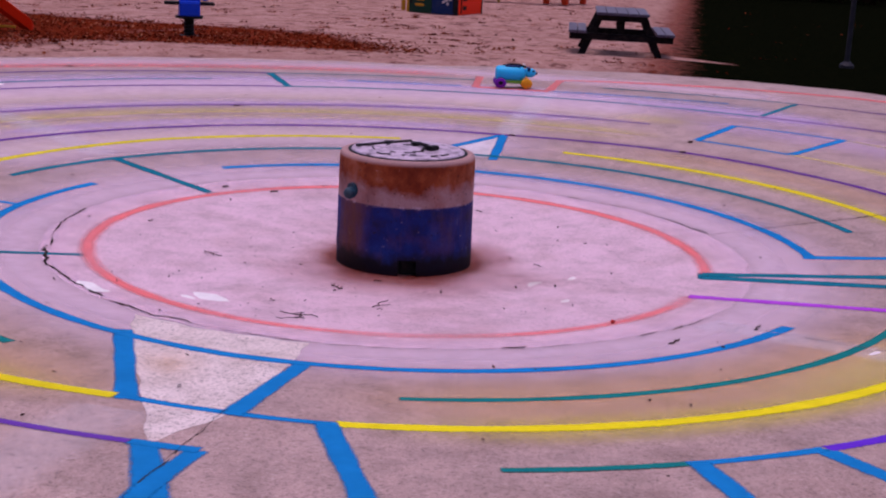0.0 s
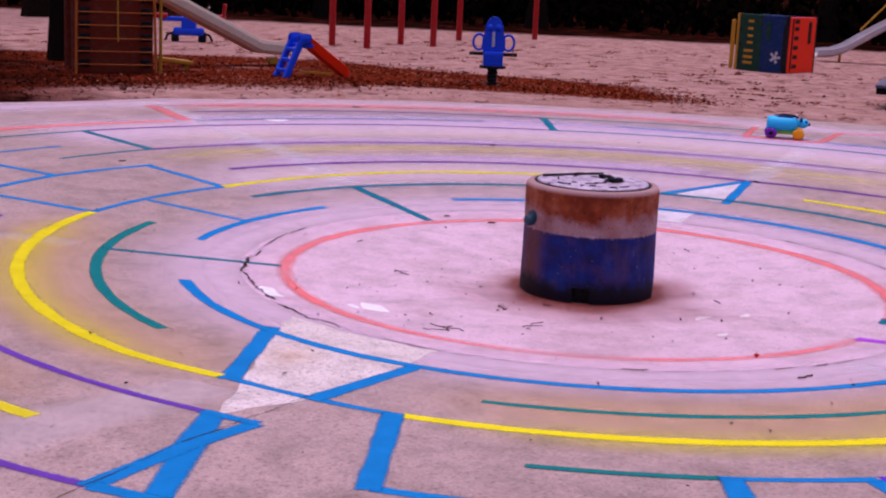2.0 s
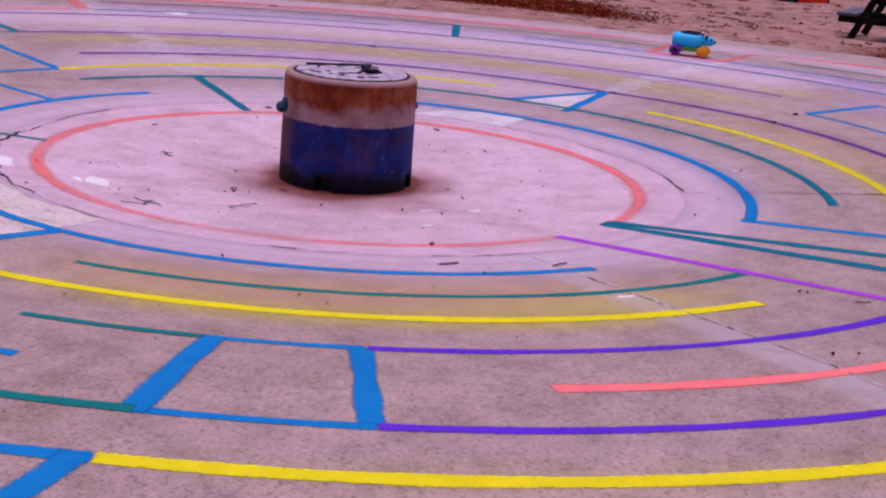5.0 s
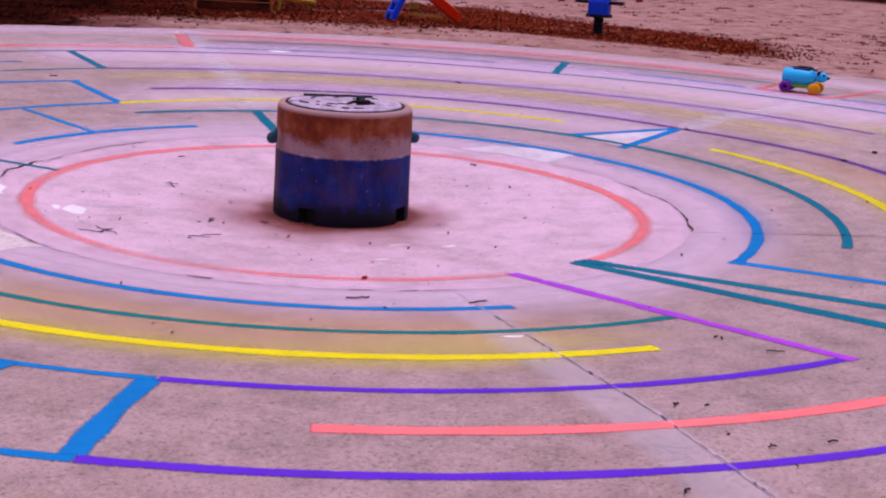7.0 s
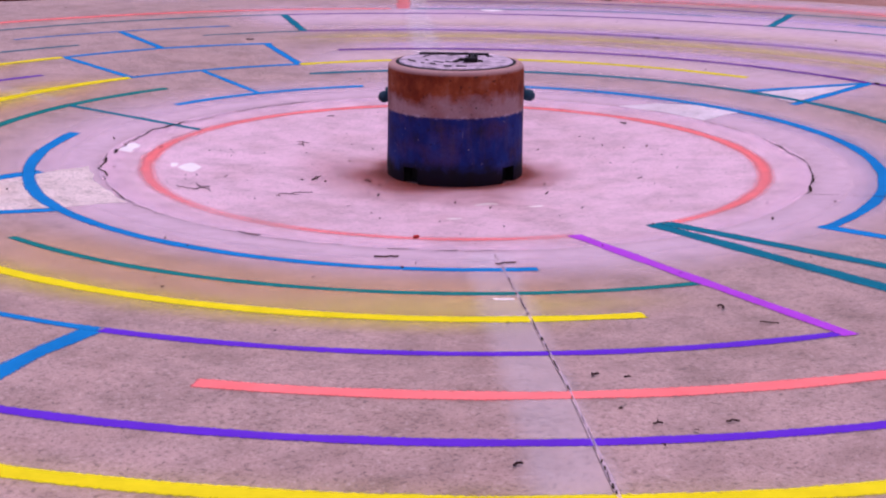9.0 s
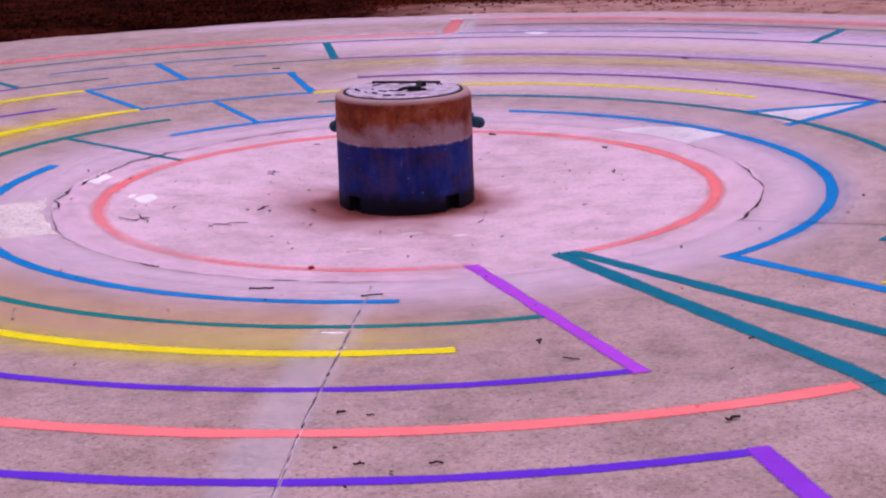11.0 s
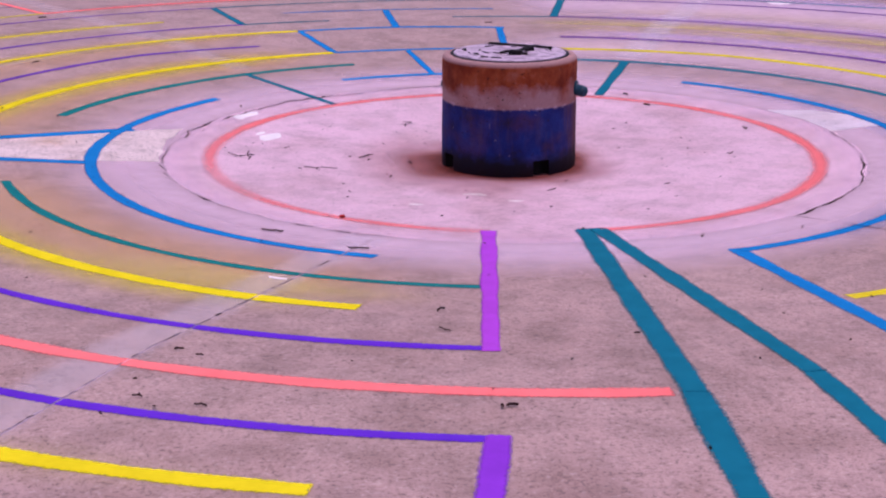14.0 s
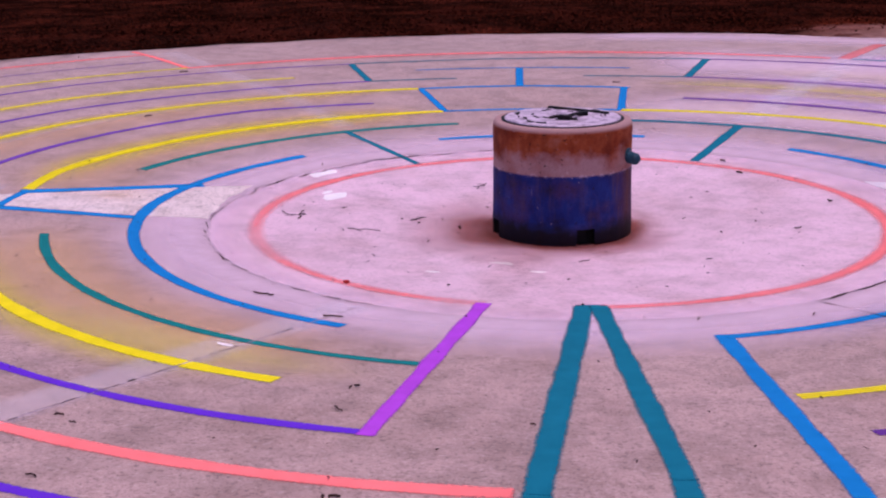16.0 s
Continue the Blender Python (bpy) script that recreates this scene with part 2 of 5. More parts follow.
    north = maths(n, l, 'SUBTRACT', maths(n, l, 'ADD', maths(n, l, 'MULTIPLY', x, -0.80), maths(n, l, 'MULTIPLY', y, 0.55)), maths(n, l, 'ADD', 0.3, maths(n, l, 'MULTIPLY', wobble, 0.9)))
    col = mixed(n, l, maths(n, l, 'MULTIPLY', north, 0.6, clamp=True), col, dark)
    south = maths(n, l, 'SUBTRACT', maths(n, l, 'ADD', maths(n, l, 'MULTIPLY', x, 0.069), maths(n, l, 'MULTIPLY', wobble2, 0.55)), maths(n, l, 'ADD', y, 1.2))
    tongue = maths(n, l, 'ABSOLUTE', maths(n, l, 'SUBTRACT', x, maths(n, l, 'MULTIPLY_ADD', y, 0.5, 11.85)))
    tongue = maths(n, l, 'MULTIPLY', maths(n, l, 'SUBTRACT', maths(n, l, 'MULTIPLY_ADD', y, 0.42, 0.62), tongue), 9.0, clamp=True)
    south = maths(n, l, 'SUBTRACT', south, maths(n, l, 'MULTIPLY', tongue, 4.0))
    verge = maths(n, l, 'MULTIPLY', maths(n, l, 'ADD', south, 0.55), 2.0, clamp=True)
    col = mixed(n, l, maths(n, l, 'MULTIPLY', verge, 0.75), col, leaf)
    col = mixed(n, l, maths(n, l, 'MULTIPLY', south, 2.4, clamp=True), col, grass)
    l.new(col, bsdf.inputs["Base Color"])
    bsdf.inputs["Roughness"].default_value = 1.0
    bsdf.inputs["Specular IOR Level"].default_value = 0.0
    bump(n, l, bsdf, maths(n, l, 'ADD', fine, mid), 0.8, 0.03)
    return m


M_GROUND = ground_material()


def riser_material():
    """The cast riser: bare rusty concrete above, worn blue paint below, dirt streaks running down, shade painted round
    the base.
    """
    m, n, l, bsdf = material("riser_concrete")
    co = n.new("ShaderNodeTexCoord").outputs["Object"]
    sep = n.new("ShaderNodeSeparateXYZ")
    l.new(co, sep.inputs[0])
    mp = n.new("ShaderNodeMapping")
    mp.inputs["Scale"].default_value = (1, 1, 0.18)
    l.new(co, mp.inputs[0])
    streak = noise_of(n, l, 16.0, 5, 0.65, mp.outputs[0])
    mott = noise_of(n, l, 7.0, 6, 0.65)
    grain = noise_of(n, l, 120.0, 3, 0.6)
    bare = ramp(n, l, mott, [(0.30, (0.13, 0.013, 0.002)), (0.45, (0.23, 0.033, 0.006)), (0.60, (0.33, 0.066, 0.018)), (0.75, (0.39, 0.13, 0.08))])
    bare = mixed(n, l, 0.5, bare, ramp(n, l, streak, [(0.3, (0.38, 0.22, 0.17)), (0.65, (1.0, 0.95, 0.95))]), 'MULTIPLY')
    up = maths(n, l, 'ADD', sep.outputs[2], maths(n, l, 'MULTIPLY_ADD', noise_of(n, l, 4.5, 5, 0.65), 0.30, -0.15))
    low = maths(n, l, 'MULTIPLY', maths(n, l, 'SUBTRACT', 0.515, up), 14.0, clamp=True)
    pale = ramp(n, l, noise_of(n, l, 3.2, 4, 0.6), [(0.34, (0.35, 0.35, 0.35)), (0.52, (0.92, 0.92, 0.92))])
    bare = mixed(n, l, maths(n, l, 'MULTIPLY', low, pale), bare, (0.40, 0.225, 0.225))
    rim = maths(n, l, 'MULTIPLY', maths(n, l, 'SUBTRACT', sep.outputs[2], 0.616), 60.0, clamp=True)
    bare = mixed(n, l, maths(n, l, 'MULTIPLY', rim, 0.85), bare, (0.43, 0.25, 0.24))
    blue = ramp(n, l, mott, [(0.3, (0.018, 0.010, 0.045)), (0.46, (0.010, 0.014, 0.12)), (0.7, (0.013, 0.036, 0.21))])
    worn = ramp(n, l, streak, [(0.52, BLACK), (0.68, WHITE)])
    blue = mixed(n, l, maths(n, l, 'MULTIPLY', worn, 0.3), blue, (0.10, 0.055, 0.06))
    # rust run under the pipe on the west side hides the blue
    px, py = -0.80, 0.60
    dx = maths(n, l, 'ADD', maths(n, l, 'MULTIPLY', sep.outputs[0], px), maths(n, l, 'MULTIPLY', sep.outputs[1], py))
    run = maths(n, l, 'MULTIPLY', maths(n, l, 'SUBTRACT', maths(n, l, 'ADD', dx, maths(n, l, 'MULTIPLY', streak, 0.05)), 0.375), 22.0, clamp=True)
    dx2 = maths(n, l, 'ADD', maths(n, l, 'MULTIPLY', sep.outputs[0], 0.93), maths(n, l, 'MULTIPLY', sep.outputs[1], -0.36))
    run2 = maths(n, l, 'MULTIPLY', maths(n, l, 'SUBTRACT', maths(n, l, 'ADD', dx2, maths(n, l, 'MULTIPLY', streak, 0.06)), 0.385), 20.0, clamp=True)
    run = maths(n, l, 'MAXIMUM', run, run2)
    patchy = ramp(n, l, noise_of(n, l, 5.0, 5, 0.6), [(0.50, BLACK), (0.66, WHITE)])
    run = maths(n, l, 'MAXIMUM', run, maths(n, l, 'MULTIPLY', patchy, 0.25))
    band = maths(n, l, 'MULTIPLY', maths(n, l, 'SUBTRACT', maths(n, l, 'ADD', 0.395, maths(n, l, 'MULTIPLY_ADD', grain, 0.01, -0.005)), sep.outputs[2]), 120.0, clamp=True)
    col = mixed(n, l, band, bare, blue)
    col = mixed(n, l, maths(n, l, 'MULTIPLY', run, band), col, (0.15, 0.045, 0.028))
    # flakes and runs of old white paint about the edge of the blue
    near_edge = maths(n, l, 'SUBTRACT', 1.0, maths(n, l, 'MULTIPLY', maths(n, l, 'ABSOLUTE', maths(n, l, 'SUBTRACT', sep.outputs[2], 0.393)), 70.0), clamp=True)
    flakes = maths(n, l, 'MULTIPLY', near_edge, ramp(n, l, noise_of(n, l, 26.0, 3, 0.6), [(0.53, BLACK), (0.60, WHITE)]))
    thin = n.new("ShaderNodeMapping")
    thin.inputs["Scale"].default_value = (1, 1, 0.10)
    l.new(co, thin.inputs[0])
    drip_zone = maths(n, l, 'SUBTRACT', 1.0, maths(n, l, 'MULTIPLY', maths(n, l, 'ABSOLUTE', maths(n, l, 'SUBTRACT', sep.outputs[2], 0.35)), 13.0), clamp=True)
    drips = maths(n, l, 'MULTIPLY', drip_zone, ramp(n, l, noise_of(n, l, 30.0, 2, 0.5, thin.outputs[0]), [(0.70, BLACK), (0.76, WHITE)]))
    col = mixed(n, l, maths(n, l, 'MULTIPLY', maths(n, l, 'MAXIMUM', flakes, drips), 0.7), col, (0.52, 0.36, 0.42))
    pits = ramp(n, l, noise_of(n, l, 48.0, 2, 0.5), [(0.27, WHITE), (0.32, BLACK)])
    col = mixed(n, l, maths(n, l, 'MULTIPLY', pits, 0.85), col, (0.02, 0.008, 0.006))
    chips = ramp(n, l, noise_of(n, l, 40.0, 3, 0.55), [(0.71, BLACK), (0.75, WHITE)])
    col = mixed(n, l, maths(n, l, 'MULTIPLY', chips, 0.35), col, (0.58, 0.42, 0.42))
    # shadow at the base, painted as an uneven near-black band
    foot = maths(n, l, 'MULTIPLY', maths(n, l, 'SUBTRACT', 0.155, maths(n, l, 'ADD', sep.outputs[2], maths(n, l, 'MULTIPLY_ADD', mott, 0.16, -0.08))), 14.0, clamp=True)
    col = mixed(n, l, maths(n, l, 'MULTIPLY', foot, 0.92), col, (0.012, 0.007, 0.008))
    col = mixed(n, l, 0.4, col, ramp(n, l, grain, [(0.3, (0.5, 0.5, 0.5)), (0.5, WHITE)]), 'MULTIPLY')
    l.new(col, bsdf.inputs["Base Color"])
    bsdf.inputs["Roughness"].default_value = 0.8
    bsdf.inputs["Specular IOR Level"].default_value = 0.2
    bump(n, l, bsdf, maths(n, l, 'ADD', grain, maths(n, l, 'MULTIPLY', mott, 2.0)), 0.4, 0.006)
    return m


M_RISER = riser_material()
M_LID = plain("lid_iron", (0.60, 0.45, 0.54), 0.5, 0.1, 1.0, 17.0, (0.035, 0.012, 0.018))
M_BLACK = plain("dark_iron", (0.012, 0.01, 0.011), 0.6, 0.3, 0.2)
M_PIPE = plain("pipe_paint", (0.02, 0.06, 0.09), 0.5, 0.2, 0.4)
M_BLUEP = plain("blue_plastic", (0.01, 0.06, 0.62), 0.4, wear=0.12)
M_ORANGE = plain("orange_red_plastic", (1.0, 0.035, 0.002), 0.5, wear=0.03)
M_BEIGE = plain("beige_plastic", (0.86, 0.66, 0.48), 0.45, wear=0.15)
M_GREYSL = plain("grey_plastic", (0.55, 0.48, 0.48), 0.4, wear=0.2)
M_REDST = plain("red_steel", (0.42, 0.012, 0.010), 0.45, 0.1, 0.3)
M_ORST = plain("orange_steel", (0.62, 0.045, 0.008), 0.45, 0.1, 0.2)
M_YELST = plain("yellow_plastic", (0.52, 0.23, 0.012), 0.45, wear=0.3)
M_BROWNP = plain("brown_boards", (0.17, 0.018, 0.005), 0.7, wear=0.35)
M_GREENP = plain("green_plastic", (0.006, 0.04, 0.022), 0.45, wear=0.2)
M_TEALP = plain("dark_blue_plastic", (0.006, 0.025, 0.10), 0.45, wear=0.2)
M_TABLE = plain("dark_recycled_plank", (0.007, 0.005, 0.006), 0.6, wear=0.2, gloss=0.05)
M_TABTOP = plain("weathered_plank", (0.10, 0.075, 0.11), 0.4, wear=0.3)
M_TOYB = plain("light_blue_plastic", (0.01, 0.48, 0.82), 0.35, wear=0.08)
M_TOYG = plain("lime_plastic", (0.16, 0.42, 0.04), 0.4, wear=0.1)
M_TOYP = plain("purple_plastic", (0.20, 0.015, 0.33), 0.4, wear=0.1)
M_TOYY = plain("amber_plastic", (0.85, 0.33, 0.01), 0.4, wear=0.08)
M_AMBST = plain("amber_steel", (0.48, 0.10, 0.012), 0.45, 0.1, 0.2)
M_POST = plain("weathered_steel", (0.035, 0.030, 0.036), 0.6, 0.3, 0.6, 6.0, (0.006, 0.005, 0.005))
M_NAVY = plain("navy_plastic", (0.012, 0.022, 0.11), 0.4, wear=0.1)
M_BARK = plain("bark", (0.014, 0.008, 0.006), 0.95, wear=0.6, dirt=(0.006, 0.004, 0.004), gloss=0.0)
# foliage colour taken almost to black, woodland shade included
M_LEAFD = plain("shaded_foliage", (0.006, 0.003, 0.002), 0.8, wear=0.6, scale=3.0, dirt=(0.002, 0.002, 0.001), gloss=0.0)


def litter_material():
    m, n, l, bsdf = material("dry_leaves")
    g = n.new("ShaderNodeNewGeometry").outputs["Random Per Island"]
    l.new(ramp(n, l, g, [(0.0, (0.06, 0.007, 0.003)), (0.45, (0.12, 0.014, 0.005)), (0.8, (0.20, 0.034, 0.012)), (1.0, (0.34, 0.12, 0.06))]), bsdf.inputs["Base Color"])
    bsdf.inputs["Roughness"].default_value = 0.95
    bsdf.inputs["Specular IOR Level"].default_value = 0.0
    return m


M_LITTER = litter_material()
M_DARKLEAF = plain("dark_brown_leaves", (0.045, 0.0085, 0.0045), 0.95, wear=0.7, scale=5.0, dirt=(0.012, 0.0035, 0.002), gloss=0.0)
M_TWIG = plain("twig_bark", (0.045, 0.022, 0.022), 0.9, wear=0.3, gloss=0.0)

# ---- building helpers ----


def part(name, bm, mat, parent=None, label="", smooth=False):
    """Links a bmesh as one mesh object, under a thing or a part where one is given."""
    me = bpy.data.meshes.new(name)
    if smooth:
        for f in bm.faces:
            f.smooth = True
    bm.to_mesh(me)
    bm.free()
    me.materials.append(mat)
    ob = new(name, me)
    ob.parent = parent
    if label:
        ob["label"] = label
    return ob


def thing(name, m, label, category, group="", kind=""):
    ob = new(name)
    ob.matrix_world = m
    return tagged(ob, label, category, group, kind)


def put_box(bm, size, at=(0, 0, 0), rot=(0, 0, 0), bevel=0.006):
    m = pose(*at, *rot) @ Matrix.Diagonal((*size, 1))
    vs = bmesh.ops.create_cube(bm, size=1, matrix=m)["verts"]
    if bevel:
        es = list({e for v in vs for e in v.link_edges})
        bmesh.ops.bevel(bm, geom=es, offset=bevel, segments=2, affect='EDGES', profile=0.6)
    return bm


def box(size, at=(0, 0, 0), rot=(0, 0, 0), bevel=0.006):
    return put_box(bmesh.new(), size, at, rot, bevel)


def put_rod(bm, a, b, r, r2=None, n=12):
    a, b = Vector(a), Vector(b)
    q = (b - a).to_track_quat('Z', 'Y').to_matrix().to_4x4()
    bmesh.ops.create_cone(bm, cap_ends=True, segments=n, radius1=r, radius2=r if r2 is None else r2, depth=(b - a).length,
                          matrix=Matrix.Translation((a + b) / 2) @ q)
    return bm


def rod(a, b, r, r2=None, n=12):
    return put_rod(bmesh.new(), a, b, r, r2, n)


def put_tube(bm, pts, r, n=8):
    """A round bar along points."""
    pts = [Vector(p) for p in pts]
    rings = []
    for i, p in enumerate(pts):
        d = (pts[min(i + 1, len(pts) - 1)] - pts[max(i - 1, 0)]).normalized()
        q = d.to_track_quat('Z', 'Y').to_matrix()
        rings.append([bm.verts.new(p + q @ Vector((r * math.cos(2 * math.pi * k / n), r * math.sin(2 * math.pi * k / n), 0))) for k in range(n)])
    for a, b in zip(rings, rings[1:]):
        for k in range(n):
            bm.faces.new((a[k], a[(k + 1) % n], b[(k + 1) % n], b[k]))
    bm.faces.new(rings[0][::-1])
    bm.faces.new(rings[-1])
    return bm


def lathe(profile, n=48, cap=True):
    """A turned body from (radius, height) pairs, bottom to top."""
    bm = bmesh.new()
    rings = [[bm.verts.new((r * math.cos(2 * math.pi * k / n), r * math.sin(2 * math.pi * k / n), z)) for k in range(n)] for r, z in profile]
    for a, b in zip(rings, rings[1:]):
        for k in range(n):
            bm.faces.new((a[k], a[(k + 1) % n], b[(k + 1) % n], b[k]))
    if cap:
        bm.faces.new(rings[0][::-1])
        bm.faces.new(rings[-1])
    return bm


# ---- the shallow dished pool floor ----
RIM, LEVEL = 6.6, 0.345


def floor_z(r):
    """Height of the dish at a distance from its middle."""
    r = min(r, RIM)
    return 0.0529 * min(r, 1.75) + 0.0818 * min(max(r - 1.75, 0), 2.25) + 0.0256 * max(r - 4, 0)


def place(r, az, up=0.0):
    a = radians(az)
    return Vector((r * math.cos(a), r * math.sin(a), floor_z(r) + up))


def rim_at(az):
    """Where the concrete ends under the sand."""
    az = (az + 180) % 360 - 180
    table = [(-180, 7.9), (-90, 8.4), (-45, 8.9), (-20, 8.55), (-8, 8.45), (3, 8.05), (12, 7.75), (35, 7.6), (60, 7.5), (100, 7.42), (125, 7.4), (150, 7.6), (180, 7.9)]
    return float(np.interp(az, [a for a, _ in table], [r for _, r in table]))


def slab(a0, a1, r0, r1_of, step=1.0):
    bm = bmesh.new()
    n = max(2, int((a1 - a0) / step))
    rows = []
    for k in range(n + 1):
        az = a0 + (a1 - a0) * k / n
        r1 = r1_of(az)
        rs = [r0 + (min(r1, 4.0) - r0) * j / 8 for j in range(9)] + [4 + (r1 - 4) * j / 8 for j in range(1, 9)] if r1 > 4 else [r0 + (r1 - r0) * j / 8 for j in range(9)]
        rows.append([bm.verts.new(place(r, az)) for r in rs])
    for a, b in zip(rows, rows[1:]):
        for i in range(len(a) - 1):
            bm.faces.new((a[i], a[i + 1], b[i + 1], b[i]))
    # turned-down edges give the slab its depth at the joints
    edge = [e for e in bm.edges if e.is_boundary]
    ext = bmesh.ops.extrude_edge_only(bm, edges=edge)["geom"]
    for v in ext:
        if isinstance(v, bmesh.types.BMVert):
            v.co.z -= 0.06
    bmesh.ops.recalc_face_normals(bm, faces=bm.faces)
    return bm




def ground_z(r):
    """Level of the ground beyond the rim, falling gently away from the pool."""
    return float(np.interp(r, [8.8, 11.5, 20.0, 40.0], [0.374, 0.235, 0.075, 0.0]))


def on_ground(x, y, turn=0.0):
    return pose(x, y, ground_z(math.hypot(x, y)), 0, 0, turn)


pool = tagged(new("pool_floor"), "shallow dished concrete wading pool floor with painted labyrinth", "floor", kind="structure")
JOINTS = [2.0, 62.0, 122.5, 184.8, 242.9, 303.0]
for j, a0 in enumerate(JOINTS):
    a1 = JOINTS[(j + 1) % 6] + (360 if j == 5 else 0)
    part("slab", slab(a0 + 0.02, a1 - 0.02, 2.001, lambda az: rim_at(az) + 0.16), M_SLAB, pool)
bm = bmesh.new()
rings = [[bm.verts.new(place(r, az * 3)) for az in range(120)] for r in [0.02, 0.3, 0.6, 0.9, 1.2, 1.5, 1.75, 1.9, 1.999]]
for a, b in zip(rings, rings[1:]):
    for k in range(120):
        bm.faces.new((a[k], b[k], b[(k + 1) % 120], a[(k + 1) % 120]))
bm.faces.new(rings[0])
part("centre_slab", bm, M_CENTRE, pool, "paler concrete centre disc with rust stains", smooth=True)
part("joint_bed", lathe([(0.05, -0.03), (1.75, floor_z(1.75) - 0.03), (4, floor_z(4) - 0.03), (6.6, floor_z(6.6) - 0.03), (9.3, floor_z(7) - 0.04)], 64, False), M_CRACK, pool)

# ---- ground sheet round the pool, reaching the horizon ----
bm = bmesh.new()
rows = []
for k in range(361):
    az = k - 180.0
    a = radians(az)
    row = []
    for j, d in enumerate([-0.06, 0.0, 0.12, 0.35, 0.8, 1.5, 2.5, 4, 6, 8.5, 12, 17, 25, 40, 80, 200, 900, 2500]):
        r = rim_at(az) + d
        if j < 4:
            r += 0.16 * noise.noise((3 * math.cos(a) * 3, 3 * math.sin(a) * 3, 0.3)) + 0.06 * noise.noise((40 * math.cos(a), 40 * math.sin(a), 2))
        z = LEVEL - 0.02 if j == 0 else LEVEL + 0.012 if j == 1 else ground_z(r)
        if 2 < j < 14:
            z += (0.015 if r < 14 else 0.03) * noise.noise((r * math.cos(a) * 0.8, r * math.sin(a) * 0.8, 5))
        row.append(bm.verts.new((r * math.cos(a), r * math.sin(a), z)))
    rows.append(row)
for a, b in zip(rows, rows[1:]):
    for i in range(len(a) - 1):
        bm.faces.new((a[i], a[i + 1], b[i + 1], b[i]))
bmesh.ops.remove_doubles(bm, verts=bm.verts, dist=0.0005)
tagged(part("ground", bm, M_GROUND, smooth=True), "pinkish sand playground ground with leaf litter and grass, tree shade painted in", "ground", kind="structure")

# ---- the painted labyrinth ----
# rings of the labyrinth: radius by direction
RING = {
    0: [(0, 1.745)], 1: [(0, 2.33), (145, 2.33), (165, 2.36), (180, 2.385), (200, 2.39), (247, 2.40)], 2: [(10, 2.82), (80, 2.78), (106, 2.74), (160, 2.82), (195, 2.84), (258, 2.82), (296, 2.83)],
    3: [(-8, 3.16), (16, 3.2), (50, 3.2), (81, 3.1), (106, 3.14), (168, 3.22), (178, 3.16), (192, 3.22), (250, 3.22), (283, 3.23)],
    4: [(-20, 3.66), (2, 3.55), (35, 3.56), (74, 3.55), (115, 3.53), (130, 3.66), (158, 3.66), (182, 3.63), (200, 3.68), (260, 3.66)],
    5: [(-31, 4.16), (-19.6, 4.15), (0, 4.08), (45, 3.94), (81, 3.87), (95, 3.94), (107, 3.95), (150, 4.12), (177, 4.1), (205, 4.11), (228, 4.09), (267, 4.1)],
    6: [(-12, 4.64), (2, 4.57), (33, 4.4), (76, 4.44), (101, 4.38), (111, 4.43), (145, 4.56), (185, 4.48), (210, 4.44), (260, 4.45)],
    7: [(-29.8, 5.15), (-19, 5.08), (0, 4.98), (30, 4.88), (82, 4.87), (105, 4.92), (118, 4.86), (141, 4.99), (180, 4.9), (211, 4.8), (254, 4.82)],
    8: [(-40, 5.95), (-19, 5.74), (0, 5.62), (27, 5.48), (75, 5.48), (110, 5.44), (137, 5.56), (170, 5.5)],
    9: [(-20, 6.45), (-14, 6.32), (-8, 6.2), (2, 6.02), (9, 5.98), (21, 5.98), (34, 5.9), (63, 5.8), (86, 5.84), (108, 5.86), (125, 5.86), (135, 5.9), (170, 5.9)],
    10: [(-40, 7.0), (-18, 6.84), (-2, 6.55), (28, 6.36), (46, 6.42), (63, 6.35), (125, 6.4), (170, 6.4)],
    11: [(-45, 7.9), (-20, 7.9), (-11, 7.6), (2, 6.95), (9, 6.75), (30, 6.75), (63, 6.85), (125, 6.94), (170, 6.9)],
}


def ring_r(k, az):
    t = sorted(((a % 360), r) for a, r in RING[k])
    t = [(t[-1][0] - 360, t[-1][1])] + t + [(t[0][0] + 360, t[0][1])]
    return float(np.interp(az % 360, [a for a, _ in t], [r for _, r in t]))


